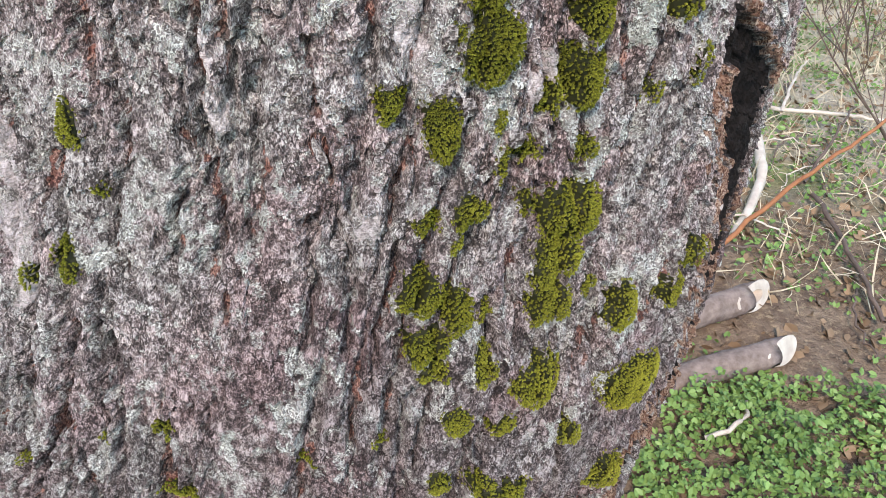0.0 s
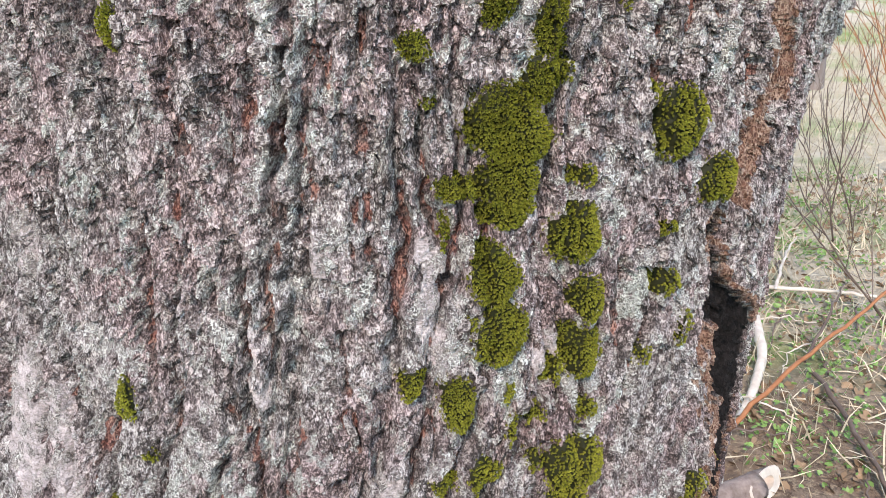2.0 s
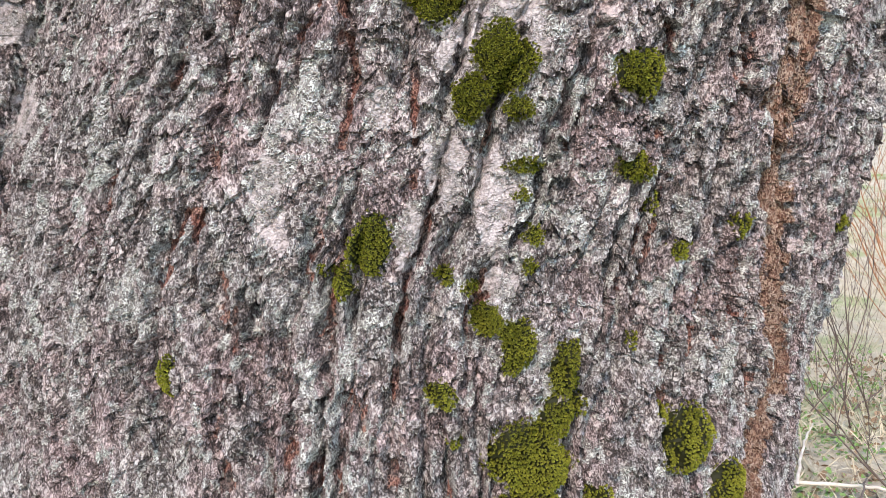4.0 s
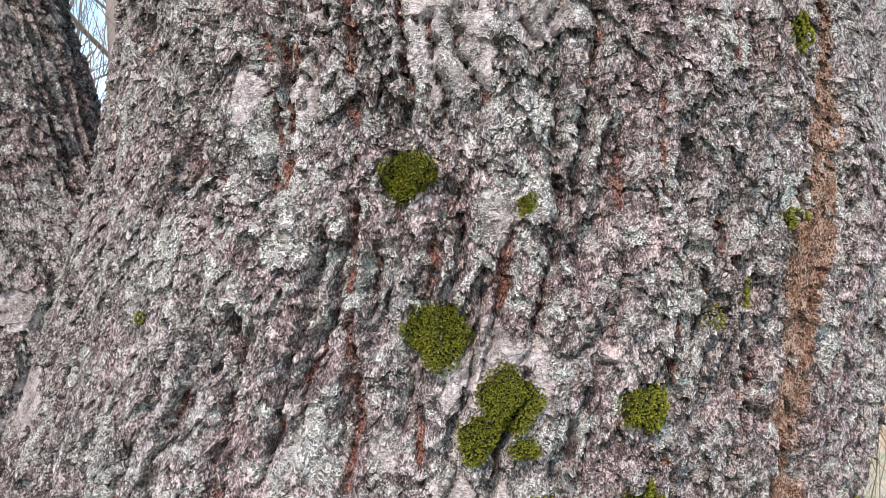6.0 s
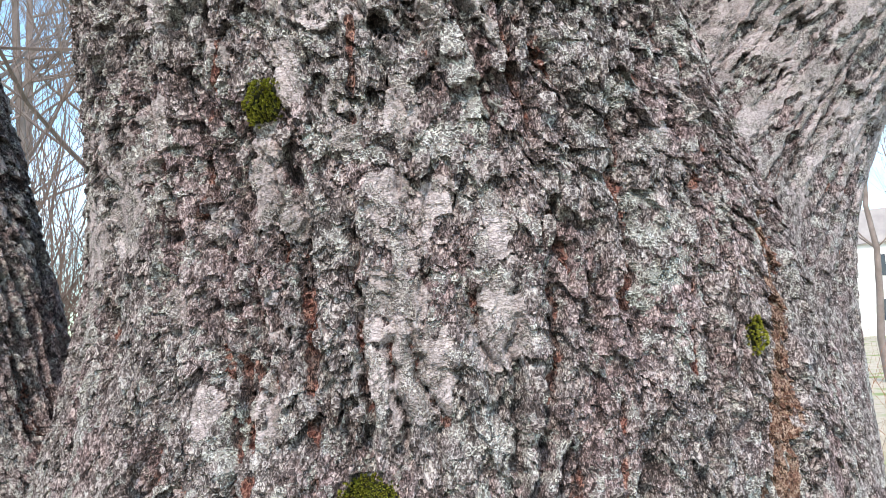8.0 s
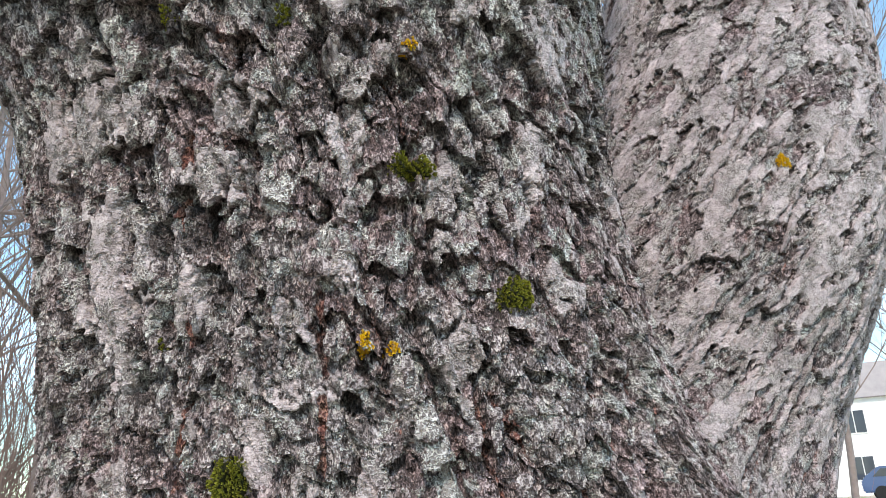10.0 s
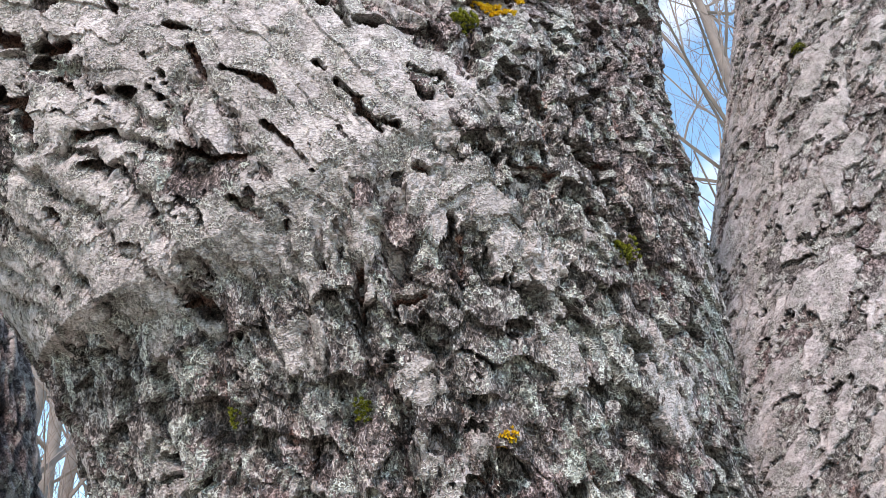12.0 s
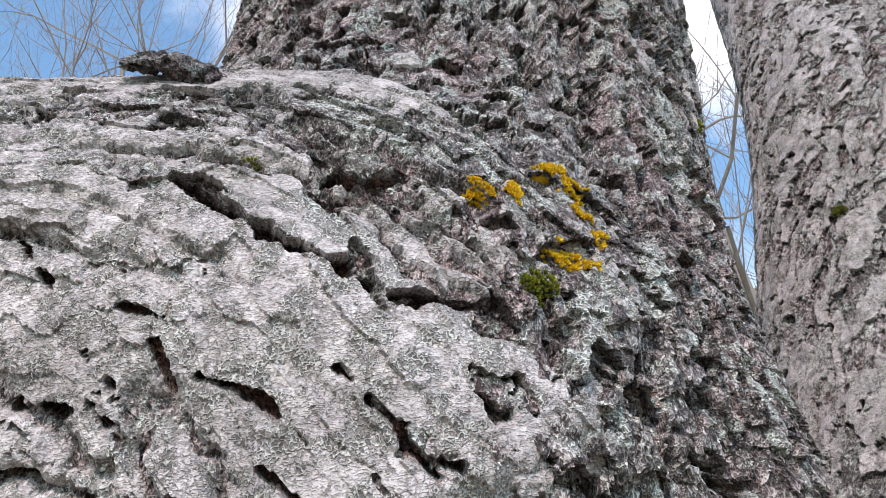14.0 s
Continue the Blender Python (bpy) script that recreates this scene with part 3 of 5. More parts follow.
MORE_SEAMS = [
    ([(-0.183, 0.485, 1.294), (-0.183, 0.483, 1.255)], 0.0038, 0.008),
    ([(-0.115, 0.475, 1.288), (-0.117, 0.471, 1.223)], 0.0038, 0.008),
    ([(-0.061, 0.475, 1.301), (-0.061, 0.468, 1.195)], 0.0038, 0.008),
    ([(-0.080, 0.459, 1.110), (-0.086, 0.451, 1.068)], 0.0038, 0.008),
    ([(-0.154, 0.451, 1.064), (-0.151, 0.441, 1.016)], 0.0038, 0.008),
    ([(-0.169, 0.488, 1.405), (-0.182, 0.486, 1.322), (-0.202, 0.482, 1.197)], 0.0038, 0.008),
    ([(-0.120, 0.476, 1.308), (-0.126, 0.467, 1.175)], 0.0038, 0.008),
    ([(-0.054, 0.478, 1.396), (-0.065, 0.474, 1.283), (-0.072, 0.467, 1.192)], 0.0038, 0.008),
    ([(-0.113, 0.479, 1.815), (-0.115, 0.482, 1.739)], 0.0038, 0.008),
    ([(0.198, 0.491, 1.866), (0.190, 0.490, 1.799)], 0.0038, 0.008),
    ([(0.136, 0.470, 1.783), (0.137, 0.476, 1.705)], 0.0038, 0.008),
    ([(0.149, 0.487, 1.621), (0.143, 0.493, 1.555)], 0.0038, 0.008),
    ([(-0.158, 0.497, 1.633), (-0.166, 0.494, 1.547)], 0.0038, 0.008),
    ([(-0.035, 0.470, 1.567), (-0.039, 0.474, 1.489)], 0.0038, 0.008),
    ([(0.144, 0.488, 1.593), (0.140, 0.498, 1.518)], 0.0038, 0.008),
    ([(0.225, 0.513, 1.991), (0.205, 0.494, 1.926)], 0.0038, 0.008),
    ([(-0.051, 0.348, 2.340), (-0.053, 0.356, 2.315)], 0.0038, 0.008),
    ([(0.005, 0.351, 2.369), (0.005, 0.359, 2.337)], 0.0038, 0.008),
    ([(-0.124, 0.324, 2.423), (-0.095, 0.338, 2.388)], 0.0038, 0.008),
]
# dark bare scales where a flake has fallen: (x, y, z, radius)
BARE = [(-0.258, 0.458, 0.892, 0.017), (-0.145, 0.441, 2.147, 0.011), (-0.117, 0.432, 2.149, 0.014), (-0.151, 0.340, 2.335, 0.012), (-0.014, 0.393, 2.261, 0.008), (-0.123, 0.302, 2.666, 0.016), (-0.154, 0.338, 2.340, 0.010)]


def from_line(pos, line, outward):
    """How far points lie from a line of points, measured along the bark."""
    best = np.full(len(pos), 9.0, np.float32)
    box = np.array(line)
    inside = np.where(np.all((pos > box.min(0) - 0.06) & (pos < box.max(0) + 0.06), axis=1))[0]
    if not len(inside):
        return best
    whole, pos, outward = best, pos[inside], outward[inside]
    best = np.full(len(pos), 9.0, np.float32)
    for a, b in zip(line[:-1], line[1:]):
        a, b = np.array(a), np.array(b)
        t = np.clip((pos - a) @ (b - a) / ((b - a) @ (b - a)), 0, 1)
        gap = pos - a - t[:, None] * (b - a)
        deep = np.einsum("ij,ij->i", gap, outward)
        gap = gap - outward * (np.clip(deep, -0.03, 0.03))[:, None]
        best = np.minimum(best, np.linalg.norm(gap, axis=1))
    whole[inside] = best
    return whole


def carved(pos, seed, outward):
    """Masks of black (hollow, bare scales, painted shade of cracks), orange scar and red seam, and the depth cut out
    of the bark.
    """
    black, orange, red, dug = (np.zeros(len(pos), np.float32) for _ in range(4))
    near = np.where(pos[:, 1] < 0.85)[0]
    p, o = pos[near], outward[near]
    x, z = p[:, 0] + p[:, 1], p[:, 2]
    jag = 0.5 * gnoise(x / 0.012, z / 0.02, seed + 90) + 0.6 * (cells(x / 0.0045, z / 0.0055, seed + 91)[2] - 0.5)
    vary = np.clip(0.62 + 0.7 * gnoise((x - z) / 0.02, (x + z) / 0.022, seed + 95), 0.2, 1.4)
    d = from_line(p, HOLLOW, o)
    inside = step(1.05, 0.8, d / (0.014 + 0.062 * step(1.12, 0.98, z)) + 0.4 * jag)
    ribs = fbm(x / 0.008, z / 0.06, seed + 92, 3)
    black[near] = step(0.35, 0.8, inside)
    torn_edge = step(1.32, 1.12, d / (0.014 + 0.062 * step(1.12, 0.98, z)) + 0.4 * jag) * (1 - inside)
    dug[near] = inside * (0.016 + 0.008 * ribs)
    d = from_line(p, SCAR, o)
    wide = 0.024 + 0.006 * gnoise(z / 0.09, z * 0 + 3.3, seed + 93)
    scar = step(1.15, 0.7, d / wide + 0.3 * jag)
    orange[near] = np.maximum(torn_edge * 0.7, scar * step(-0.3, 0.5, gnoise(x / 0.012, z / 0.03, seed + 94) + 0.5 * jag + 0.65))
    dug[near] = np.maximum(dug[near], scar * (0.008 + 0.002 * ribs))
    for line, width, depth in CRACKS + TORN_UPPER + TORN_MIDDLE + TORN_LOWER:
        gap = from_line(p, line, o) / (0.8 * width * vary) + 0.6 * jag
        c = step(1.2, 0.75, gap)
        if line[0][2] > 2.3:
            brow = step(1.4, 0.3, from_line(p - np.array([0.0, 0.0, 0.008]), line, o) / 0.009 + 0.4 * jag) * (1 - c)
            dug[near] = dug[near] - 0.0034 * brow * (dug[near] > -0.002)
        dug[near] = np.where(c > 0.02, np.maximum(dug[near], c * depth), dug[near])
        red[near] = np.maximum(red[near], c * 0.95)
        # blackens the middle of each crack in colour, as deep shade
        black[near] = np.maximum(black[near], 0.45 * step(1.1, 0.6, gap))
    for line, width, depth in SEAMS + MORE_SEAMS:
        c = step(1.2, 0.5, from_line(p, line, o) / (0.8 * width) + 1.1 * jag) * step(-0.45, 0.1, gnoise(z / 0.022, z * 0 + 1.7, seed + 97))
        dug[near] = np.maximum(dug[near], c * depth * 0.65)
        red[near] = np.maximum(red[near], c)
    for bx, by, bz, r in BARE:
        c = step(1.1, 0.9, from_line(p, [(bx, by, bz), (bx, by, bz + 0.004)], o) / r + 0.45 * jag)
        dug[near] = np.maximum(dug[near], c * 0.006)
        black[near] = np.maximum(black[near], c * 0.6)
    return black, orange, red, dug


def limb(kind, name, seed, ring, along, parent, ref=(0, -1, 0), coarse_from=(1.75, 2.15), relief=1.0, upright=True, pale_more=0.0, long=1.0, pits=1.0, crusted=1.0, slant=0.0, flat=0.3, cover=0.2):
    """A limb: a tube round its axis with real bark relief, fine where the walk passes near."""
    path, length = PATHS[name]
    th = graded(-math.pi, math.pi, *ring)
    s = graded(0, length, *along)
    f = s / length * (len(path) - 1)
    axis = np.stack([np.interp(f, np.arange(len(path)), path[:, k]) for k in range(4)], 1)
    if upright:
        tan = np.tile([0.0, 0.0, 1.0], (len(s), 1))
    else:
        knots = np.gradient(path[:, :3], axis=0)
        for _ in range(12):
            knots[1:-1] = (knots[:-2] + 2 * knots[1:-1] + knots[2:]) / 4
        tan = np.stack([np.interp(f, np.arange(len(path)), knots[:, k]) for k in range(3)], 1)
    tan /= np.linalg.norm(tan, axis=1)[:, None]
    front = np.array(ref, float)[None] - tan * (tan @ np.array(ref, float))[:, None]
    front /= np.linalg.norm(front, axis=1)[:, None]
    side = np.cross(tan, front)
    T, S = np.meshgrid(th, s)
    u, v = (T * axis[:, 3:4]).ravel().astype(np.float32), S.ravel().astype(np.float32)
    out = (front[:, None, :] * np.cos(T)[..., None] + side[:, None, :] * np.sin(T)[..., None]).reshape(-1, 3)
    lumps = 1 + 0.02 * (fbm(np.cos(T).ravel() * 1.7 + seed, np.sin(T).ravel() * 1.7 + v * 1.6, seed + 40, 2))
    rad = np.repeat(axis[:, 3], len(th)) * lumps
    base = np.repeat(axis[:, :3], len(th), axis=0)
    pos = base + out * rad[:, None]
    for other in PATHS:
        if other != name:
            k = 0.03 if "stem_left" in (name, other) else 0.12 if "limb" in (name, other) else 0.07
            d = away(pos[::1], other)
            rad = rad + np.where(np.abs(d) < k, (k - np.abs(d)) ** 2 / (4 * k), 0) * 1.2
    pos = base + out * rad[:, None]
    coarse = step(*coarse_from, pos[:, 2]) if coarse_from else np.ones(len(pos), np.float32)
    h, proud, top, fis, r1, q1, m1, crust, hole = bark_relief(u, v, seed, coarse, long, upright, slant, cover)
    spot = patches(pos, PALE, seed + 60, 0.9) * (pos[:, 1] < 0.8) * step(-0.75, -0.55, crust) * (1 - 0.6 * fis)
    top = np.maximum(top, spot)
    scaly = step(0.34, 0.42, crust + pale_more + 0.12) * coarse * (1 - 0.7 * fis) * top
    dark = patches(pos, DARK, seed + 64, 1.0)
    pale = np.maximum(spot, scaly * crusted) * (1 - dark)
    shelf = coarse * (0.0085 * top - 0.0055)
    proud = proud + shelf
    h = h + shelf
    h = h * relief
    even = pale * (0.65 - 0.25 * coarse + flat * coarse)
    h = h * (1 - even) + even * (0.0060 + 0.0030 * coarse + 0.0009 * fbm(u / 0.03, v / 0.03, seed + 56, 3, 0.5)) + 0.0008 * pale
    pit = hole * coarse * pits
    h = h - 0.008 * pit
    black, orange, seam, dug = carved(pos, seed, out)
    h = h - dug
    upward = np.array([0.0, 0.0, 1.0])[None] - out * out[:, 2:3]
    pos = pos + out * h[:, None] + upward * (0.002 * pit - (0.9 - 0.2 * coarse) * relief * np.clip(proud, -0.005, 0.005) * (1 - 0.6 * pale) + np.clip(0.5 * dug, -0.002, 0.004) * seam * (pos[:, 2] > 2.38))[:, None]
    cols, rows = len(th), len(s)
    i, j = np.meshgrid(np.arange(cols - 1), np.arange(rows - 1))
    a = (j * cols + i).ravel()
    faces = np.stack([a, a + 1, a + cols + 1, a + cols], 1)
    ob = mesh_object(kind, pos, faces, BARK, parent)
    masks = {
        "red": np.clip(seam + step(0.35, 0.75, fis) * step(-0.1, 0.25, gnoise(u / 0.05, v / 0.14, seed + 70) + 0.3 * (m1 - 0.5)) * (1 - 0.6 * coarse), 0, 1),
        "pale": pale * (1 - pit) * (1 - seam) * (1 - black) * (1 - orange),
        "lichen": np.maximum(step(0.2, 0.55, fbm(u / 0.06, v / 0.10, seed + 80, 4)), 0.75 * coarse * step(0.15, 0.5, fbm(u / 0.05, v / 0.07, seed + 81, 3))) * step(0.25, 0.6, 1 - fis) * (1 - pale) * (1 - pit) * (1 - seam),
        # gaps between torn plates darker: inner bark plus some shade painted in
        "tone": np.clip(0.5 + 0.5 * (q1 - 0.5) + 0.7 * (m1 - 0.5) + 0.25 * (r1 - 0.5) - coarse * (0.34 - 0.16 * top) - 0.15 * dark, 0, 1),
        "orange": orange,
        # darker towards the foot, ragged upper edge, less to either side
        "low_dark": step(0.25, -0.15, pos[:, 2] - 0.86 + 0.22 * fbm(u / 0.11, v / 0.16, seed + 83, 4) + 0.5 * np.abs(pos[:, 0] - 0.02)),
        # black also painted into the pits, for the shade inside them
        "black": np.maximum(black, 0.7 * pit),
    }
    for key, val in masks.items():
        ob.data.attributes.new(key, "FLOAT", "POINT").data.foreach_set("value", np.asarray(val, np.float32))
    return ob


tree = tagged(new("tree"), "old multi-stemmed tree with ridged grey bark and lichen", "tree")
DET = 1.7   # fine step in millimetres
mm = 0.001 * DET
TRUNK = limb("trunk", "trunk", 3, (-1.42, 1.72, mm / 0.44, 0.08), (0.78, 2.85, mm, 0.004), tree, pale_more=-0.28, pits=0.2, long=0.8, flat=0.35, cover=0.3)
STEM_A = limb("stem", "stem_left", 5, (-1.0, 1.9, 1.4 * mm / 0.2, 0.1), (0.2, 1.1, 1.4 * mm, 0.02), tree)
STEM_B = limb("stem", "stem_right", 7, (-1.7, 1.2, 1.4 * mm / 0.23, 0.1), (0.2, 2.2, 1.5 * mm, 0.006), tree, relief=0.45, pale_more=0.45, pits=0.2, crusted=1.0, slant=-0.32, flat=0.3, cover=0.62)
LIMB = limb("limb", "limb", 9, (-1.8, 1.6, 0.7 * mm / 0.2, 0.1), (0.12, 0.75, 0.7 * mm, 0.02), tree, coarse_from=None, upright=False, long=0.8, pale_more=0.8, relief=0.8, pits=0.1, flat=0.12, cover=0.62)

# ---- moss, lichen and loose bark on the tree ----
MOSS = bpy.data.materials.new("moss")


def growth_material(m, low, mid, high):
    """Moss or leafy lichen: young tips lighter, shoot by shoot; gaps between painted shade-dark."""
    m.use_nodes = True
    n, l = m.node_tree.nodes, m.node_tree.links
    p = n["Principled BSDF"]
    vec = n.new("ShaderNodeTexCoord").outputs["Object"]
    a = n.new("ShaderNodeAttribute")
    a.attribute_name = "tip"
    isl = n.new("ShaderNodeNewGeometry").outputs["Random Per Island"]
    rnd = n.new("ShaderNodeObjectInfo").outputs["Random"]
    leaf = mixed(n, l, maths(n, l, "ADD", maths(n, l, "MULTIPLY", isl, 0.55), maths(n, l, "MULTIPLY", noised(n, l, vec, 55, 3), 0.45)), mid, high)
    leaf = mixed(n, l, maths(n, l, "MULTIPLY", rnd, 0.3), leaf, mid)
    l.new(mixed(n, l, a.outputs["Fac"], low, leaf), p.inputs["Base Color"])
    p.inputs["Roughness"].default_value, p.inputs["Specular IOR Level"].default_value = 0.7, 0.25


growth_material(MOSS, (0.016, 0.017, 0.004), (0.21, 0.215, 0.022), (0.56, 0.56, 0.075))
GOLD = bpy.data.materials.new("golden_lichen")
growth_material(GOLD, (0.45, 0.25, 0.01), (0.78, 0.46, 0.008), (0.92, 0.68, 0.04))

from mathutils.bvhtree import BVHTree
bpy.context.view_layer.update()
DEPS = bpy.context.evaluated_depsgraph_get()
SKIN = [(BVHTree.FromObject(ob, DEPS), key) for ob, key in ((TRUNK, "trunk"), (STEM_A, "stem_left"), (STEM_B, "stem_right"), (LIMB, "limb"))]


def on_bark(p):
    """The nearest place on the bark, which way is out there, and along it up and sideways."""
    best = None
    for tree_bvh, key in SKIN:
        place, normal, _, dist = tree_bvh.find_nearest(Vector(p))
        if best is None or dist < best[0]:
            best = (dist, place, key, tree_bvh)
    _, place, key, tree_bvh = best
    path = PATHS[key][0]
    k = int(np.argmin(np.linalg.norm(path[:, :3] - np.array(place), axis=1)))
    outward = place - Vector(path[k, :3])
    if key != "limb":
        outward.z = 0
    outward.normalize()
    up = Vector((0, 0, 1)) - outward * outward.z
    up.normalize()
    return place, outward, up, up.cross(outward).normalized(), tree_bvh


def bark_at(q, outward):
    """Where a ray towards the tree meets its outermost bark."""
    best = None
    for tree_bvh, _ in SKIN:
        hit = tree_bvh.ray_cast(q + outward * 0.06, -outward, 0.14)
        if hit[0] is not None and (best is None or hit[3] < best[1]):
            best = (hit[0], hit[3])
    return best[0] if best else None


def rosette(leaves, reach, lift, width, rng):
    """A little shoot: leaves round one foot; points and triangles."""
    pts, tris = [(0, 0, -lift * 0.9)], []
    for k in range(leaves):
        a = 2 * math.pi * k / leaves + rng.uniform(-0.25, 0.25)
        inner = 0.45 if k % 2 else 1.0
        r, z = reach * inner * rng.uniform(0.8, 1.15), lift * (1.25 - 0.75 * inner) * rng.uniform(0.8, 1.2)
        c, s_ = math.cos(a), math.sin(a)
        b = len(pts)
        pts += [(0.6 * r * c - width * s_, 0.6 * r * s_ + width * c, 0.1 * z), (0.9 * r * c, 0.9 * r * s_, z), (0.6 * r * c + width * s_, 0.6 * r * s_ - width * c, 0.1 * z)]
        tris += [(0, b + 2, b + 1), (0, b + 1, b)]
    return np.array(pts), np.array(tris)


def growth(name, p, w, h, mat, seed, gap=0.0022, dome=0.36, leaves=8, reach=0.0015, lift=0.0017, most=0.013, broad=0.42):
    """A cushion of many shoots growing on the bark, w by h metres."""
    rng = random.Random(seed)
    place, outward, up, side, _ = on_bark(p)
    kinds = [rosette(leaves, reach, lift, reach * broad, rng) for _ in range(5)]
    swell = min(most, dome * min(w, h))
    ph = [rng.uniform(0, 6.28) for _ in range(4)]
    amp = [rng.uniform(0.05, 0.13), rng.uniform(0.04, 0.10), rng.uniform(0.02, 0.07), rng.uniform(0.02, 0.05)]

    def rim(a):
        return 1 + sum(amp[k] * math.sin((k + 2) * a + ph[k]) for k in range(4))

    def height(r):
        return swell * max(0.0, 1 - r ** 2.6) ** 0.6
    verts, tris, tips, count = [], [], [], 0
    rows = int(h * 0.62 / gap) + 2
    for j in range(-rows, rows + 1):
        for i in range(-int(w * 0.62 / gap) - 2, int(w * 0.62 / gap) + 3):
            a = (i + 0.5 * (j % 2)) * gap + rng.uniform(-0.3, 0.3) * gap
            b = j * gap * 0.87 + rng.uniform(-0.3, 0.3) * gap
            r = math.hypot(a / (w / 2), b / (h / 2)) / rim(math.atan2(b / h, a / w))
            if r > 1.05 or (r > 0.85 and rng.random() < 0.35):
                continue
            foot = bark_at(place + side * a + up * b, outward)
            if foot is None:
                continue
            foot = foot + outward * height(min(r, 1))
            tilt = (outward + side * (a / w) * 0.8 + up * (b / h) * 0.8 + Vector((rng.uniform(-.25, .25), rng.uniform(-.25, .25), rng.uniform(-.25, .25)))).normalized()
            x = tilt.orthogonal().normalized()
            turn = rng.uniform(0, 6.28)
            x = x * math.cos(turn) + tilt.cross(x) * math.sin(turn)
            m = np.array([x, tilt.cross(x), tilt]).T * rng.uniform(0.8, 1.25)
            pts, tt = kinds[rng.randrange(5)]
            verts.append(pts @ m.T + np.array(foot))
            tris.append(tt + count)
            # low leaf parts kept near the dark colour, as painted shade
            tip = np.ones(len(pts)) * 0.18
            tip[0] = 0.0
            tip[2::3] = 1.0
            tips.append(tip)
            count += len(pts)
    # the dense mound under the shoots
    rings, spokes = 9, 26
    grid = []
    for k in range(rings + 1):
        for q in range(spokes):
            ang, r = 2 * math.pi * q / spokes, k / rings
            rr = r * rim(ang) * 0.97
            foot = bark_at(place + side * (math.cos(ang) * rr * w / 2) + up * (math.sin(ang) * rr * h / 2), outward)
            foot = foot if foot is not None else place + side * (math.cos(ang) * rr * w / 2) + up * (math.sin(ang) * rr * h / 2)
            grid.append(np.array(foot + outward * (height(r) - 0.0044 - (0.006 if k == rings else 0))))
    mound = []
    for k in range(rings):
        for q in range(spokes):
            a0, a1 = k * spokes + q, k * spokes + (q + 1) % spokes
            mound += [(a0, a1, a1 + spokes), (a0, a1 + spokes, a0 + spokes)]
    verts.append(np.array(grid))
    tris.append(np.array(mound) + count)
    # mound all in the darkest colour, for shade under the shoots
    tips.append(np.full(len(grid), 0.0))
    v = np.concatenate(verts)
    ob = mesh_object(name, v - np.array(place), np.concatenate(tris), mat)
    ob.location = place
    ob.data.attributes.new("tip", "FLOAT", "POINT").data.foreach_set("value", np.concatenate(tips).astype(np.float32))
    return ob


def moss(x, y, z, w, h):
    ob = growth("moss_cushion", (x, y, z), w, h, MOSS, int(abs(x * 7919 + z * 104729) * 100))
    size = max(w, h)
    label = "small olive tuft of moss in a bark furrow" if size < 0.015 else "rounded olive-green moss cushion on grey bark" if size < 0.035 else "broad thick mat of olive-green moss on the bark"
    return tagged(ob, label, "moss", "moss cushions on the trunk")


def golden(x, y, z, w, h):
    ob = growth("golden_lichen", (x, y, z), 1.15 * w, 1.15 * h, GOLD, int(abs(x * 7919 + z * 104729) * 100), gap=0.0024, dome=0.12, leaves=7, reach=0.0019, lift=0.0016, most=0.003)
    return tagged(ob, "bright yellow leafy lichen patch on the bark", "lichen", "yellow lichen patches")


moss(-0.264, 0.492, 1.070, 0.0220, 0.0344)
moss(-0.285, 0.481, 0.969, 0.0257, 0.0346)
moss(-0.323, 0.495, 0.945, 0.0147, 0.0236)
moss(-0.223, 0.443, 0.834, 0.0207, 0.0176)
moss(-0.033, 0.464, 1.104, 0.0238, 0.0261)
moss(-0.003, 0.475, 1.080, 0.0294, 0.0470)
moss(-0.020, 0.466, 1.014, 0.0229, 0.0208)
moss(0.017, 0.470, 1.018, 0.0276, 0.0276)
moss(-0.020, 0.451, 0.962, 0.0387, 0.0353)
moss(0.009, 0.455, 0.943, 0.0290, 0.0396)
moss(-0.014, 0.441, 0.918, 0.0364, 0.0346)
moss(-0.006, 0.441, 0.890, 0.0275, 0.0229)
moss(0.021, 0.469, 0.873, 0.0223, 0.0411)
moss(0.009, 0.442, 0.840, 0.0243, 0.0291)
moss(0.045, 0.458, 0.823, 0.0278, 0.0191)
moss(0.073, 0.469, 0.859, 0.0523, 0.0493)
moss(0.168, 0.535, 0.795, 0.0724, 0.0678)
moss(0.108, 0.487, 0.778, 0.0264, 0.0275)
moss(0.162, 0.528, 0.671, 0.0536, 0.0574)
moss(-0.004, 0.437, 0.778, 0.0249, 0.0249)
moss(0.024, 0.454, 0.757, 0.0280, 0.0269)
moss(0.054, 0.457, 0.734, 0.0527, 0.0300)
moss(0.146, 0.524, 0.889, 0.0291, 0.0545)
moss(0.205, 0.564, 0.879, 0.0279, 0.0380)
moss(0.219, 0.589, 0.909, 0.0394, 0.0327)
moss(0.087, 0.511, 1.000, 0.0524, 0.0593)
moss(0.070, 0.496, 0.966, 0.0480, 0.0412)
moss(0.068, 0.491, 0.934, 0.0413, 0.0446)
moss(0.056, 0.489, 1.015, 0.0164, 0.0234)
moss(0.041, 0.477, 1.049, 0.0149, 0.0296)
moss(0.059, 0.492, 1.051, 0.0203, 0.0194)
moss(0.097, 0.507, 1.100, 0.0421, 0.0464)
moss(0.072, 0.499, 1.089, 0.0183, 0.0316)
moss(0.038, 0.477, 1.082, 0.0104, 0.0208)
moss(0.155, 0.538, 1.079, 0.0137, 0.0206)
moss(0.192, 0.558, 1.093, 0.0172, 0.0314)
moss(0.014, 0.456, 0.993, 0.0126, 0.0209)
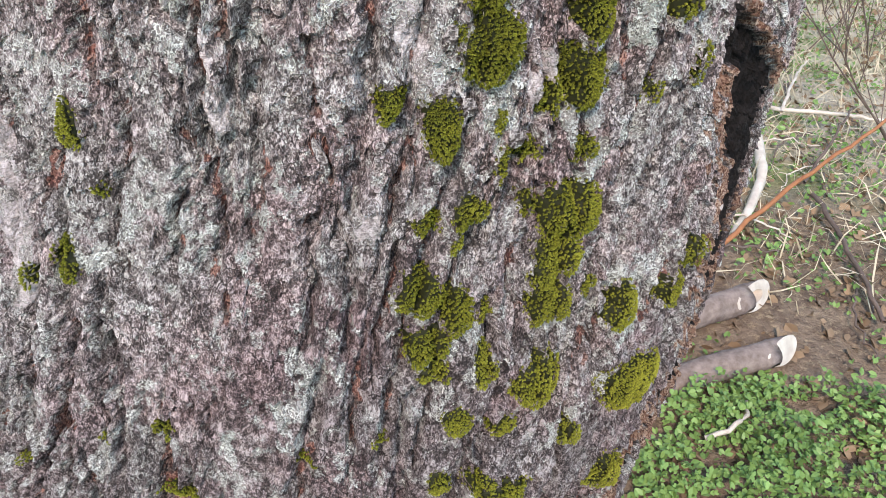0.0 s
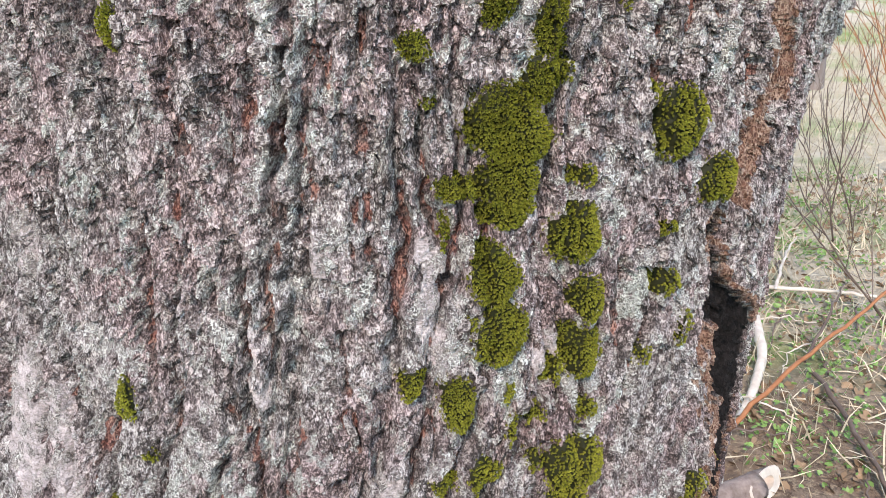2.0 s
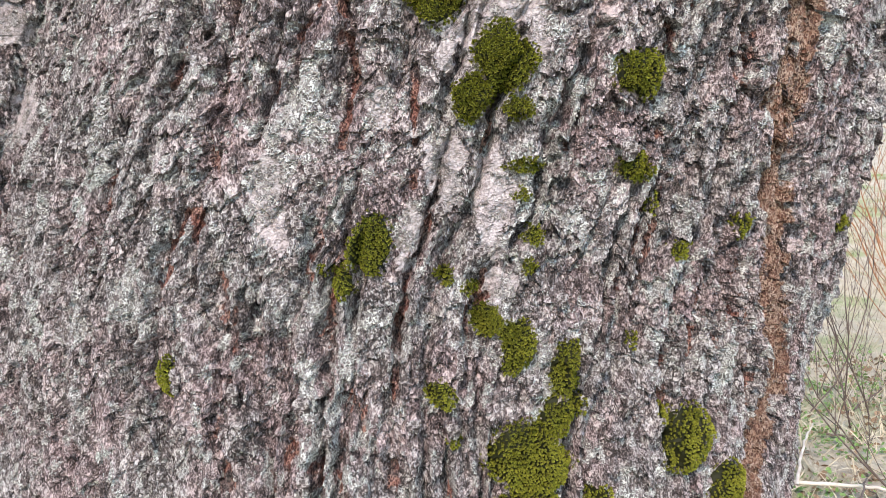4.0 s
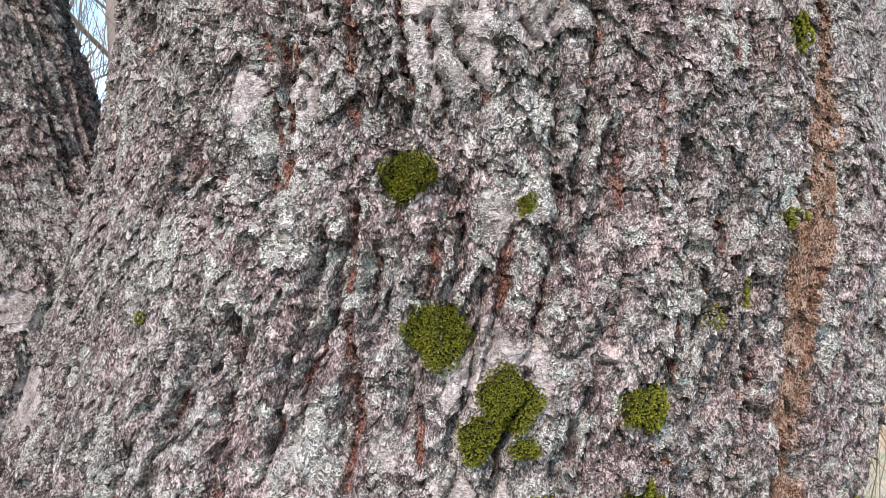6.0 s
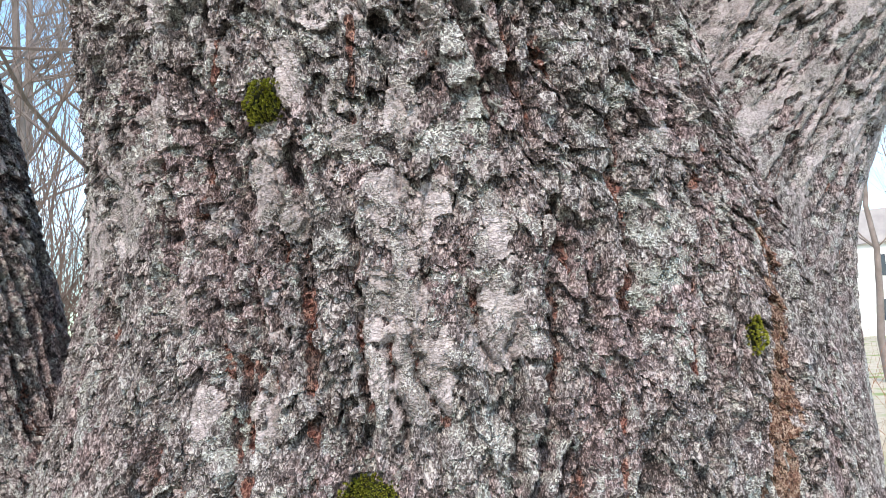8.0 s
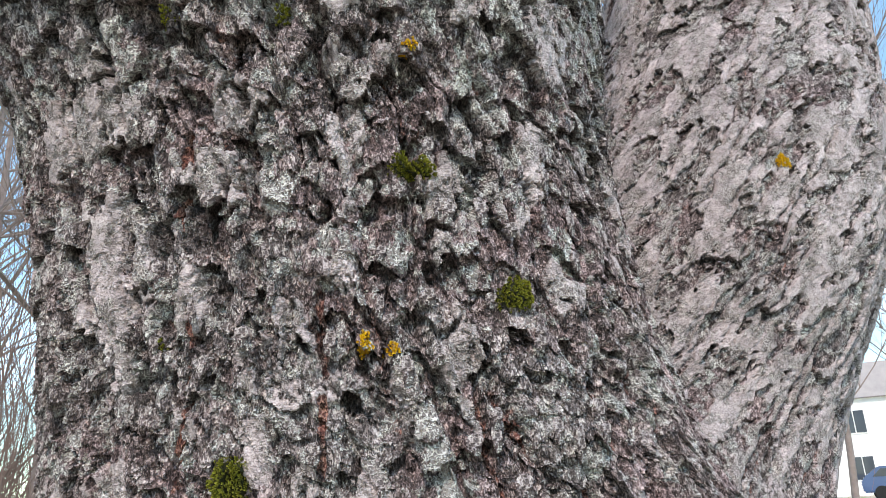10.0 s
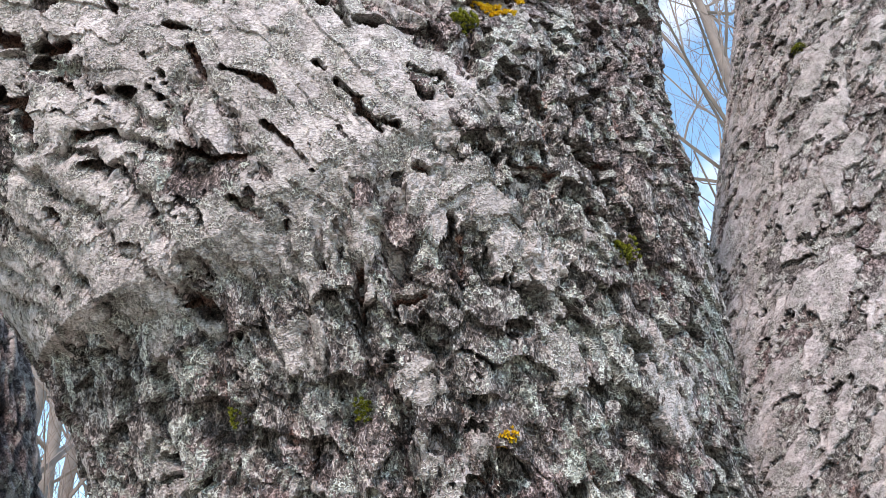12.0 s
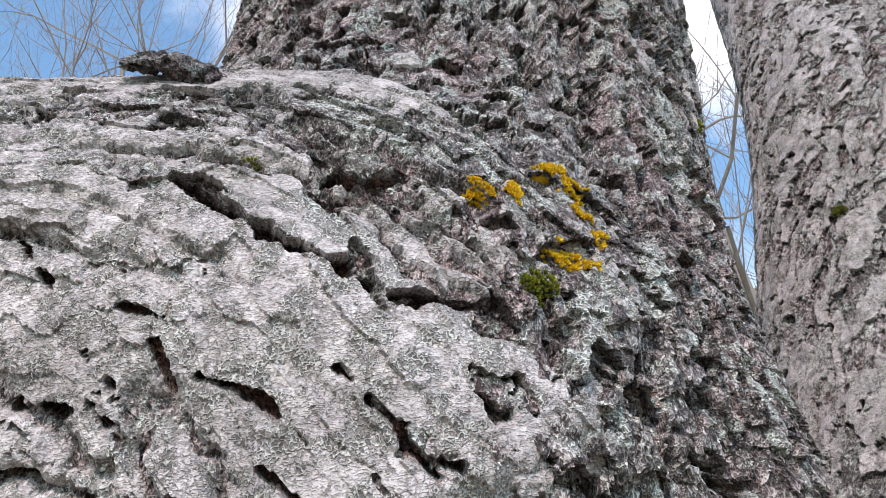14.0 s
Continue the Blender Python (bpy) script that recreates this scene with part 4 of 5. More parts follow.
moss(-0.113, 0.431, 0.807, 0.0162, 0.0101)
moss(-0.223, 0.430, 0.760, 0.0409, 0.0165)
moss(-0.368, 0.465, 0.765, 0.0122, 0.0122)
moss(-0.280, 0.459, 0.818, 0.0121, 0.0088)
moss(0.113, 0.505, 0.930, 0.0204, 0.0164)
moss(0.097, 0.512, 1.048, 0.0264, 0.0220)
moss(0.031, 0.463, 0.934, 0.0157, 0.0203)
moss(-0.049, 0.428, 0.829, 0.0146, 0.0127)
moss(0.275, 0.647, 0.878, 0.0125, 0.0225)
moss(0.169, 0.549, 1.273, 0.0513, 0.0541)
moss(0.152, 0.539, 1.300, 0.0244, 0.0151)
moss(0.210, 0.576, 1.220, 0.0376, 0.0465)
moss(0.164, 0.551, 1.140, 0.0233, 0.0291)
moss(0.161, 0.555, 1.191, 0.0218, 0.0152)
moss(0.088, 0.508, 1.200, 0.0411, 0.0522)
moss(0.099, 0.514, 1.146, 0.0305, 0.0404)
moss(0.091, 0.515, 1.242, 0.0237, 0.0161)
moss(0.037, 0.498, 1.283, 0.0660, 0.0600)
moss(0.036, 0.494, 1.245, 0.0524, 0.0402)
moss(0.001, 0.483, 1.243, 0.0315, 0.0244)
moss(0.034, 0.492, 1.222, 0.0407, 0.0243)
moss(-0.004, 0.474, 1.210, 0.0095, 0.0332)
moss(0.029, 0.492, 1.178, 0.0400, 0.0500)
moss(0.030, 0.487, 1.134, 0.0393, 0.0598)
moss(0.007, 0.483, 1.146, 0.0109, 0.0134)
moss(-0.245, 0.481, 1.024, 0.0100, 0.0120)
moss(-0.222, 0.513, 1.354, 0.0172, 0.0297)
moss(-0.025, 0.480, 1.340, 0.0207, 0.0231)
moss(0.029, 0.497, 1.370, 0.0269, 0.0416)
moss(0.004, 0.493, 1.393, 0.0193, 0.0265)
moss(0.064, 0.504, 1.350, 0.0267, 0.0451)
moss(0.065, 0.501, 1.314, 0.0413, 0.0329)
moss(-0.099, 0.474, 1.427, 0.0141, 0.0102)
moss(-0.017, 0.481, 1.303, 0.0129, 0.0089)
moss(-0.011, 0.502, 1.422, 0.0163, 0.0147)
moss(0.029, 0.490, 1.382, 0.0203, 0.0185)
moss(0.004, 0.495, 1.391, 0.0220, 0.0238)
moss(0.123, 0.527, 1.363, 0.0126, 0.0135)
moss(-0.009, 0.498, 1.416, 0.0131, 0.0131)
moss(-0.098, 0.474, 1.426, 0.0202, 0.0210)
moss(-0.070, 0.480, 1.447, 0.0327, 0.0444)
moss(0.039, 0.499, 1.429, 0.0113, 0.0139)
moss(0.042, 0.500, 1.447, 0.0156, 0.0174)
moss(0.139, 0.524, 1.466, 0.0120, 0.0222)
moss(0.119, 0.502, 1.495, 0.0280, 0.0227)
moss(0.038, 0.487, 1.501, 0.0298, 0.0116)
moss(0.035, 0.496, 1.480, 0.0127, 0.0110)
moss(0.159, 0.534, 1.430, 0.0201, 0.0153)
moss(0.220, 0.561, 1.441, 0.0142, 0.0225)
moss(0.352, 0.680, 1.424, 0.0178, 0.0190)
moss(0.122, 0.491, 1.559, 0.0364, 0.0372)
moss(0.026, 0.475, 1.571, 0.0446, 0.0446)
moss(0.002, 0.474, 1.548, 0.0303, 0.0310)
moss(0.032, 0.483, 1.539, 0.0212, 0.0179)
moss(-0.023, 0.469, 1.620, 0.0463, 0.0440)
moss(-0.031, 0.485, 1.721, 0.0365, 0.0207)
moss(0.040, 0.466, 1.700, 0.0104, 0.0128)
moss(0.236, 0.528, 1.686, 0.0193, 0.0164)
moss(0.205, 0.510, 1.635, 0.0101, 0.0191)
moss(0.168, 0.498, 1.621, 0.0123, 0.0166)
moss(-0.241, 0.540, 1.635, 0.0086, 0.0105)
moss(-0.032, 0.483, 1.724, 0.0355, 0.0362)
moss(0.041, 0.465, 1.702, 0.0099, 0.0130)
moss(0.249, 0.525, 1.820, 0.0153, 0.0296)
moss(0.023, 0.413, 2.182, 0.0284, 0.0210)
moss(0.096, 0.427, 2.099, 0.0292, 0.0222)
moss(-0.095, 0.458, 1.987, 0.0287, 0.0311)
moss(-0.143, 0.448, 2.074, 0.0107, 0.0082)
moss(-0.141, 0.385, 2.285, 0.0164, 0.0123)
moss(-0.058, 0.377, 2.281, 0.0118, 0.0141)
moss(0.017, 0.321, 2.521, 0.0223, 0.0200)
moss(0.101, 0.394, 2.380, 0.0228, 0.0176)
moss(0.551, 0.873, 2.984, 0.0227, 0.0208)
moss(0.239, 0.528, 2.839, 0.0132, 0.0181)
moss(-0.124, 0.292, 2.588, 0.0079, 0.0073)
golden(-0.002, 0.323, 2.582, 0.0155, 0.0139)
golden(0.013, 0.327, 2.588, 0.0094, 0.0173)
golden(0.034, 0.348, 2.614, 0.0177, 0.0116)
golden(0.045, 0.348, 2.600, 0.0167, 0.0134)
golden(0.051, 0.345, 2.583, 0.0131, 0.0117)
golden(0.056, 0.343, 2.561, 0.0095, 0.0126)
golden(0.038, 0.335, 2.545, 0.0242, 0.0157)
golden(-0.008, 0.420, 2.067, 0.0079, 0.0130)
golden(0.005, 0.415, 2.062, 0.0078, 0.0078)
golden(0.483, 0.735, 2.333, 0.0148, 0.0185)
golden(0.026, 0.394, 2.265, 0.0099, 0.0069)


def flake_mesh(rng, w, h, thick, curl):
    """A thin ragged scale of bark, curled across; x sideways, y up, z out."""
    n = 12
    ring = []
    for k in range(n):
        a = 2 * math.pi * k / n
        r = rng.uniform(0.72, 1.12)
        c, s_ = math.cos(a), math.sin(a)
        ring.append((w / 2 * r * (abs(c) ** 0.7) * (1 if c > 0 else -1), h / 2 * r * (abs(s_) ** 0.8) * (1 if s_ > 0 else -1)))
    pts, tris = [], []
    for scale, dz in ((1.0, 0.0), (0.93, thick), (0.5, thick * 1.25)):
        pts += [(x * scale, y * scale, dz + curl * ((x * scale / w) ** 2 - (y * scale / h) * 0.8 * abs(y * scale / h)) + rng.uniform(-0.1, 0.1) * thick) for x, y in ring]
    pts += [(0, 0, thick * 1.2), (0, 0, 0)]
    for lay in range(2):
        for k in range(n):
            q = (k + 1) % n
            a, b = lay * n, (lay + 1) * n
            tris += [(a + k, a + q, b + q), (a + k, b + q, b + k)]
    for k in range(n):
        q = (k + 1) % n
        tris += [(2 * n + k, 2 * n + q, 3 * n), (q, k, 3 * n + 1)]
    me = bpy.data.meshes.new("bark_plate")
    me.from_pydata(pts, [], tris)
    me.materials.append(BARK)
    return me


def flake_tags(me, tone, pale, black=0.0):
    for key, val in (("tone", tone), ("pale", pale), ("black", black)):
        me.attributes.new(key, "FLOAT", "POINT").data.foreach_set("value", np.full(len(me.vertices), val, np.float32))
    return me


rng = random.Random(41)
FLAKES = [flake_tags(flake_mesh(rng, rng.uniform(0.005, 0.011), rng.uniform(0.009, 0.02), 0.0011, rng.uniform(0.001, 0.003)), rng.uniform(0.4, 0.56), 0.0) for _ in range(14)]


def bark_plates(count, x0, x1, z0, z1, y, parent):
    """Loose scales of bark that stand proud, lower edge lifted."""
    for _ in range(count):
        place, outward, up, side, _ = on_bark((rng.uniform(x0, x1), y, rng.uniform(z0, z1)))
        lean = rng.uniform(0.05, 0.32)
        z = (outward - up * lean).normalized()
        x = (side + up * rng.uniform(-0.25, 0.25)).normalized()
        x = (x - z * x.dot(z)).normalized()
        m = Matrix((x, z.cross(x), z)).transposed().to_4x4()
        ob = new("bark_plate", rng.choice(FLAKES))
        ob.parent = parent
        ob.matrix_world = Matrix.Translation(place - outward * 0.0005) @ m @ Matrix.Scale(rng.uniform(0.8, 1.35), 4)


bark_plates(190, -0.3, 0.27, 0.85, 1.9, 0.45, TRUNK)
bark_plates(90, -0.17, 0.2, 1.9, 2.3, 0.40, TRUNK)

# the dark torn flap of bark in the fork
place, outward, up, side, _ = on_bark((-0.16, 0.32, 2.70))
along, around = np.meshgrid(np.arange(70) / 69.0, np.arange(28) / 28.0 * 2 * math.pi, indexing="ij")
thick = 0.010 * np.sin(math.pi * np.clip(along, 0.01, 0.99)) ** 0.35 * (1 + 0.35 * gnoise(along.ravel() * 9, np.cos(around).ravel() * 2, 61) + 0.6 * (cells(along.ravel() * 22, around.ravel() * 1.6, 62)[2] - 0.5)).reshape(along.shape)
shape = np.stack([(along - 0.5) * 0.10, thick * np.cos(around) * 1.5, thick * np.sin(around) * 0.75 + 0.006 * np.sin(along * 5)], -1).reshape(-1, 3)
turn = Matrix((side, outward.cross(side), outward)).transposed()
shape = shape @ np.array(turn).T + np.array(place - outward * 0.004)
ring = np.arange(28)
faces = np.concatenate([np.stack([r * 28 + ring, r * 28 + (ring + 1) % 28, (r + 1) * 28 + (ring + 1) % 28, (r + 1) * 28 + ring], 1) for r in range(69)])
flap = mesh_object("bark_flap", shape, faces, BARK, LIMB)
flake_tags(flap.data, 0.25, 0.0, 0.35)
flap["label"] = "dark torn flap of dead bark"

# ---- ground ----
def ground_material():
    m, n, l, p = material("ground")
    vec = n.new("ShaderNodeTexCoord").outputs["Object"]
    a = n.new("ShaderNodeAttribute")
    a.attribute_name = "dry"
    soil = mixed(n, l, noised(n, l, vec, 14, 6, 0.7), (0.10, 0.066, 0.05), (0.32, 0.235, 0.17))
    soil = mixed(n, l, noised(n, l, vec, 60, 4, 0.7, 0.52, 0.66), soil, (0.36, 0.27, 0.18))
    straw = mixed(n, l, noised(n, l, vec, 7, 6, 0.7), (0.40, 0.34, 0.25), (0.64, 0.565, 0.45))
    straw = mixed(n, l, noised(n, l, vec, 1.3, 4, 0.6, 0.5, 0.68), straw, (0.2, 0.3, 0.09))
    l.new(mixed(n, l, a.outputs["Fac"], soil, straw), p.inputs["Base Color"])
    p.inputs["Roughness"].default_value, p.inputs["Specular IOR Level"].default_value = 0.95, 0.1
    b = n.new("ShaderNodeBump")
    b.inputs["Strength"].default_value, b.inputs["Distance"].default_value = 1.0, 0.02
    l.new(noised(n, l, vec, 40, 5, 0.7, 0, 1), b.inputs["Height"])
    l.new(b.outputs["Normal"], p.inputs["Normal"])
    return m


def ground_height(x, y):
    x, y = np.atleast_1d(np.asarray(x, float)), np.atleast_1d(np.asarray(y, float))
    far = np.clip(np.hypot(x, y) - 7, 0, 40)
    return 0.02 * fbm(x * 1.3, y * 1.3, 5, 3) * (np.hypot(x, y) < 60) + 0.04 * far


def level(x, y):
    return ground_height(x, y)[0]


gx = np.sign(np.linspace(-1, 1, 301)) * np.abs(np.linspace(-1, 1, 301)) ** 4 * 900
gx, gy = np.meshgrid(gx + 0.5, gx + 1.5)
gz = ground_height(gx, gy)
ga = (np.arange(300)[:, None] * 301 + np.arange(300)[None]).ravel()
ground = mesh_object("ground", np.stack([gx.ravel(), gy.ravel(), gz.ravel()], 1), np.stack([ga, ga + 1, ga + 302, ga + 301], 1), ground_material(), smooth=True)
ground.data.attributes.new("dry", "FLOAT", "POINT").data.foreach_set("value", step(1.5, 3.2, np.hypot(gx, gy - 0.5) + 0.7 * fbm(gx * 0.9, gy * 0.9, 8, 3)).ravel().astype(np.float32))
tagged(ground, "bare soil under the tree passing into straw-coloured dry grass", "ground", kind="structure")

LEAF = plain("green_leaves", (0.06, 0.13, 0.03), (0.27, 0.42, 0.13), 6, 0.45)
STRAW = plain("straw", (0.42, 0.345, 0.24), (0.68, 0.60, 0.46), 5, 0.8)
DEAD = plain("dead_leaves", (0.12, 0.07, 0.04), (0.4, 0.28, 0.18), 8, 0.85)
PEELED = plain("peeled_wood", (0.42, 0.33, 0.27), (0.74, 0.66, 0.57), 22, 0.7, 0.002)
LOGBARK = plain("log_bark", (0.10, 0.065, 0.055), (0.42, 0.33, 0.29), 38, 0.9, 0.004)
TWIG = plain("twig_bark", (0.075, 0.05, 0.042), (0.20, 0.145, 0.12), 20, 0.7)
REDTWIG = plain("red_twig_bark", (0.22, 0.07, 0.03), (0.45, 0.2, 0.09), 20, 0.55)
FARBARK = plain("far_bark", (0.13, 0.10, 0.09), (0.3, 0.25, 0.23), 4, 0.9)


def scattered(name, count, place, leaf, mat, seed, label, category):
    """Many small flat pieces on the ground, each a bent leaf or blade; place gives x, y, size, lean."""
    rng = random.Random(seed)
    verts, faces = [], []
    spots = np.array([got for got in (place(rng) for _ in range(count)) if got is not None])
    for (x, y, size, lift), z in zip(spots.tolist(), ground_height(spots[:, 0], spots[:, 1]).tolist()):
        a, lean = rng.uniform(0, 6.28), rng.uniform(-0.9, 0.9)
        m = Matrix.Translation((x, y, z + lift)) @ Euler((lean, rng.uniform(-0.9, 0.9), a)).to_matrix().to_4x4()
        b = len(verts)
        verts += [tuple(m @ Vector((px * size, py * size, pz * size))) for px, py, pz in leaf[0]]
        faces += [tuple(b + k for k in f) for f in leaf[1]]
    ob = mesh_object(name, np.array(verts), np.array(faces), mat)
    return tagged(ob, label, category, kind="stuff")


HEART = ([(0, -0.1, 0), (0.32, -0.42, 0.1), (0.52, 0.0, 0.16), (0.3, 0.42, 0.08), (0, 0.6, -0.06), (-0.3, 0.42, 0.08), (-0.52, 0.0, 0.16), (-0.32, -0.42, 0.1)],
         [(0, 1, 2), (0, 2, 3), (0, 3, 4), (0, 4, 5), (0, 5, 6), (0, 6, 7)])
BLADE = ([(-0.02, 0, 0), (0.02, 0, 0), (0.018, 0.3, 0.55), (-0.018, 0.3, 0.55), (0, 0.85, 0.75)], [(0, 1, 2), (0, 2, 3), (3, 2, 4)])


def herb(rng):
    if rng.random() < 0.15:
        a, r = rng.uniform(0, 6.28), 0.42 * rng.random() ** 0.5
        x, y = 0.80 + r * math.cos(a), 1.08 + 0.62 * r * math.sin(a)
        clump = noise.noise(Vector((x * 9, y * 9, 1.3)))
        if clump < -0.25:
            return None
        return x, y, rng.uniform(0.008, 0.019), rng.uniform(0.005, 0.05 + 0.07 * max(0.0, clump + 0.2))
    x, y = rng.uniform(0.35, 2.9), rng.uniform(0.75, 4.6)
    dense = 1.3 * noise.noise(Vector((x * 2.3, y * 2.3, 3.1))) + 0.6 * noise.noise(Vector((x * 6, y * 6, 7.7)))
    if dense < rng.uniform(-0.4, 0.5):
        return None
    return x, y, rng.uniform(0.008, 0.022), rng.uniform(0.005, 0.035)


def litter(rng):
    return rng.uniform(0.3, 3.0), rng.uniform(0.7, 4.5), rng.uniform(0.015, 0.04), rng.uniform(0.0, 0.012)


def hay(rng):
    y = rng.uniform(1.6, 11)
    x = rng.uniform(0.25, 0.85) * y + rng.uniform(-0.3, 0.3)
    if rng.random() > (y - 1.0) / 3:
        return None
    return x, y, rng.uniform(0.05, 0.14), 0.0


scattered("ground_herbs", 30000, herb, HEART, LEAF, 4, "fresh green heart-shaped leaves of low spring herbs", "herbs")
scattered("leaf_litter", 3500, litter, HEART, DEAD, 5, "brown dead leaves scattered on the soil", "leaf litter")
scattered("dry_grass", 14000, hay, BLADE, STRAW, 6, "straw-coloured blades of last year's grass", "grass")


def tube(points, radii, sides=7, wobble=0.0, seed=1):
    """A bent round stick: points and triangles or quads."""
    p = np.array(points, float)
    t = np.gradient(p, axis=0)
    t /= np.linalg.norm(t, axis=1)[:, None] + 1e-9
    ref = np.array([0.31, 0.17, 0.94]) if abs(t[0, 2]) < 0.8 else np.array([1.0, 0.1, 0.0])
    x = np.cross(t, ref)
    x /= np.linalg.norm(x, axis=1)[:, None]
    y = np.cross(t, x)
    a = np.arange(sides) * 2 * math.pi / sides
    r = np.array(radii)[:, None] * (1 + wobble * np.sin(a[None] * 3 + seed + np.arange(len(p))[:, None] * 1.3))
    v = p[:, None] + r[..., None] * (np.cos(a)[None, :, None] * x[:, None] + np.sin(a)[None, :, None] * y[:, None])
    k, q = np.meshgrid(np.arange(len(p) - 1), np.arange(sides), indexing="ij")
    a0, a1 = (k * sides + q).ravel(), (k * sides + (q + 1) % sides).ravel()
    return v.reshape(-1, 3), np.stack([a0, a1, a1 + sides, a0 + sides], 1)


def joined(pieces):
    verts, faces, n0 = [], [], 0
    for v, f in pieces:
        verts.append(v)
        faces.append(f + n0)
        n0 += len(v)
    return np.concatenate(verts), np.concatenate(faces)


def bent(points, count=14, sway=0.0, seed=0):
    """A smooth curve through a few points, with a little sway."""
    p = np.array([(*q, 0.0) for q in points], float)
    out = smooth_path(p, count)[0][:, :3]
    rng = random.Random(seed)
    for k in range(1, count - 1):
        out[k] += [rng.uniform(-sway, sway) for _ in range(3)]
    return out


def stick(name, points, r0, r1, mat, label, category="twig", sway=0.004, seed=0, group="fallen sticks"):
    curve = bent(points, 16, sway, seed)
    v, f = tube(curve, np.linspace(r0, r1, 16), 8, 0.08, seed)
    return tagged(mesh_object(name, v, f, mat, smooth=True), label, category, group)


STICK_A = [(1.146, 2.561, 0.06), (1.081, 2.322, 0.06), (0.992, 2.131, 0.05), (0.869, 1.938, 0.04)]
STICK_B = [(0.78, 1.80, 0.1), (1.027, 1.991, 0.18), (1.2, 2.113, 0.22), (1.5, 2.32, 0.30)]
STICK_C = [(1.276, 2.86, 0.06), (1.32, 2.767, 0.08), (1.499, 2.725, 0.08), (1.683, 2.715, 0.06)]
STICK_D = [(1.297, 2.748, 0.08), (1.484, 3.098, 0.1), (1.652, 3.372, 0.06)]
STICK_E = [(1.205, 2.185, 0.04), (1.182, 1.916, 0.05), (1.147, 1.691, 0.05), (1.136, 1.545, 0.03)]
STICK_F = [(1.198, 2.247, 0.05), (1.398, 2.501, 0.12), (1.567, 2.748, 0.1)]
STICK_G = [(0.562, 1.144, 0.04), (0.613, 1.152, 0.06), (0.665, 1.201, 0.05), (0.691, 1.262, 0.03)]
stick("stick", STICK_A, 0.02, 0.013, PEELED, "curved peeled pale branch lying on the ground", "stick", 0.002, 1)
stick("twig", STICK_B, 0.008, 0.005, REDTWIG, "long straight reddish-brown twig lying aslant", "twig", 0.005, 2)
stick("twig", STICK_C, 0.009, 0.006, PEELED, "bleached grey-white twig on the grass", "twig", 0.005, 3)
stick("twig", STICK_D, 0.007, 0.003, PEELED, "bleached grey-white twig on the grass", "twig", 0.006, 4)
stick("twig", STICK_E, 0.008, 0.006, TWIG, "thin brown twig on the soil", "twig", 0.006, 5)
stick("twig", STICK_F, 0.006, 0.003, TWIG, "thin brown twig on the soil", "twig", 0.006, 6)
stick("twig", STICK_G, 0.006, 0.004, PEELED, "small hooked pale twig among green leaves", "twig", 0.003, 7)
rng = random.Random(12)
for k in range(34):
    x, y = rng.uniform(0.5, 2.6), rng.uniform(1.2, 4.2)
    a, ln = rng.uniform(0, 6.28), rng.uniform(0.15, 0.5)
    z = float(level(x, y))
    stick("twig", [(x, y, z + 0.02), (x + ln * 0.5 * math.cos(a), y + ln * 0.5 * math.sin(a), z + rng.uniform(0.02, 0.06)), (x + ln * math.cos(a + 0.2), y + ln * math.sin(a + 0.2), z + 0.02)],
          rng.uniform(0.003, 0.006), 0.002, rng.choice([TWIG, TWIG, PEELED]), "thin dead twig on the ground litter", "twig", 0.008, k)


def log(a, b, r, hollow, label):
    """A short cut log: bark, and a pale sawn face at its end."""
    thing = tagged(new("log"), label, "log", "cut logs")
    thing.location = a
    rel = np.array(b) - np.array(a)
    curve = bent([(0, 0, 0), tuple(rel * 0.5 + np.array([0, 0, 0.004])), tuple(rel)], 12, 0.002, 3)
    v, f = tube(curve, np.full(12, r), 18, 0.05, 2)
    axis = rel / np.linalg.norm(rel)
    face = axis + np.array([0.0, -1.2, 0.6])
    face /= np.linalg.norm(face)
    ring = v[-18:] - axis[None] * (((v[-18:] - rel) @ face) / (axis @ face))[:, None]
    v[-18:] = ring
    mesh_object("bark", v, f, LOGBARK, thing, smooth=True)
    mid_r = 0.45 if hollow else 0.6
    lay = [ring + face * 0.001, rel + (ring - rel) * 0.93 + face * 0.004, rel + (ring - rel) * mid_r + face * 0.004, rel + (ring - rel) * mid_r * 0.9 - face * (0.02 if hollow else -0.0042), np.repeat([rel - face * (0.021 if hollow else -0.0045)], 18, 0)]
    k, q = np.meshgrid(np.arange(4), np.arange(18), indexing="ij")
    a0, a1 = (k * 18 + q).ravel(), (k * 18 + (q + 1) % 18).ravel()
    part_ob = mesh_object("cut_face", np.concatenate(lay), np.stack([a0, a1, a1 + 18, a0 + 18], 1), PEELED, thing)
    part_ob["label"] = "pale freshly sawn end face"
    return thing


log((0.5, 1.31, 0.035), (0.829, 1.422, 0.04), 0.034, False, "short cut log with reddish bark and pale sawn end")
log((0.52, 1.50, 0.04), (0.826, 1.628, 0.05), 0.038, True, "short cut log with grey bark and hollow pale end")


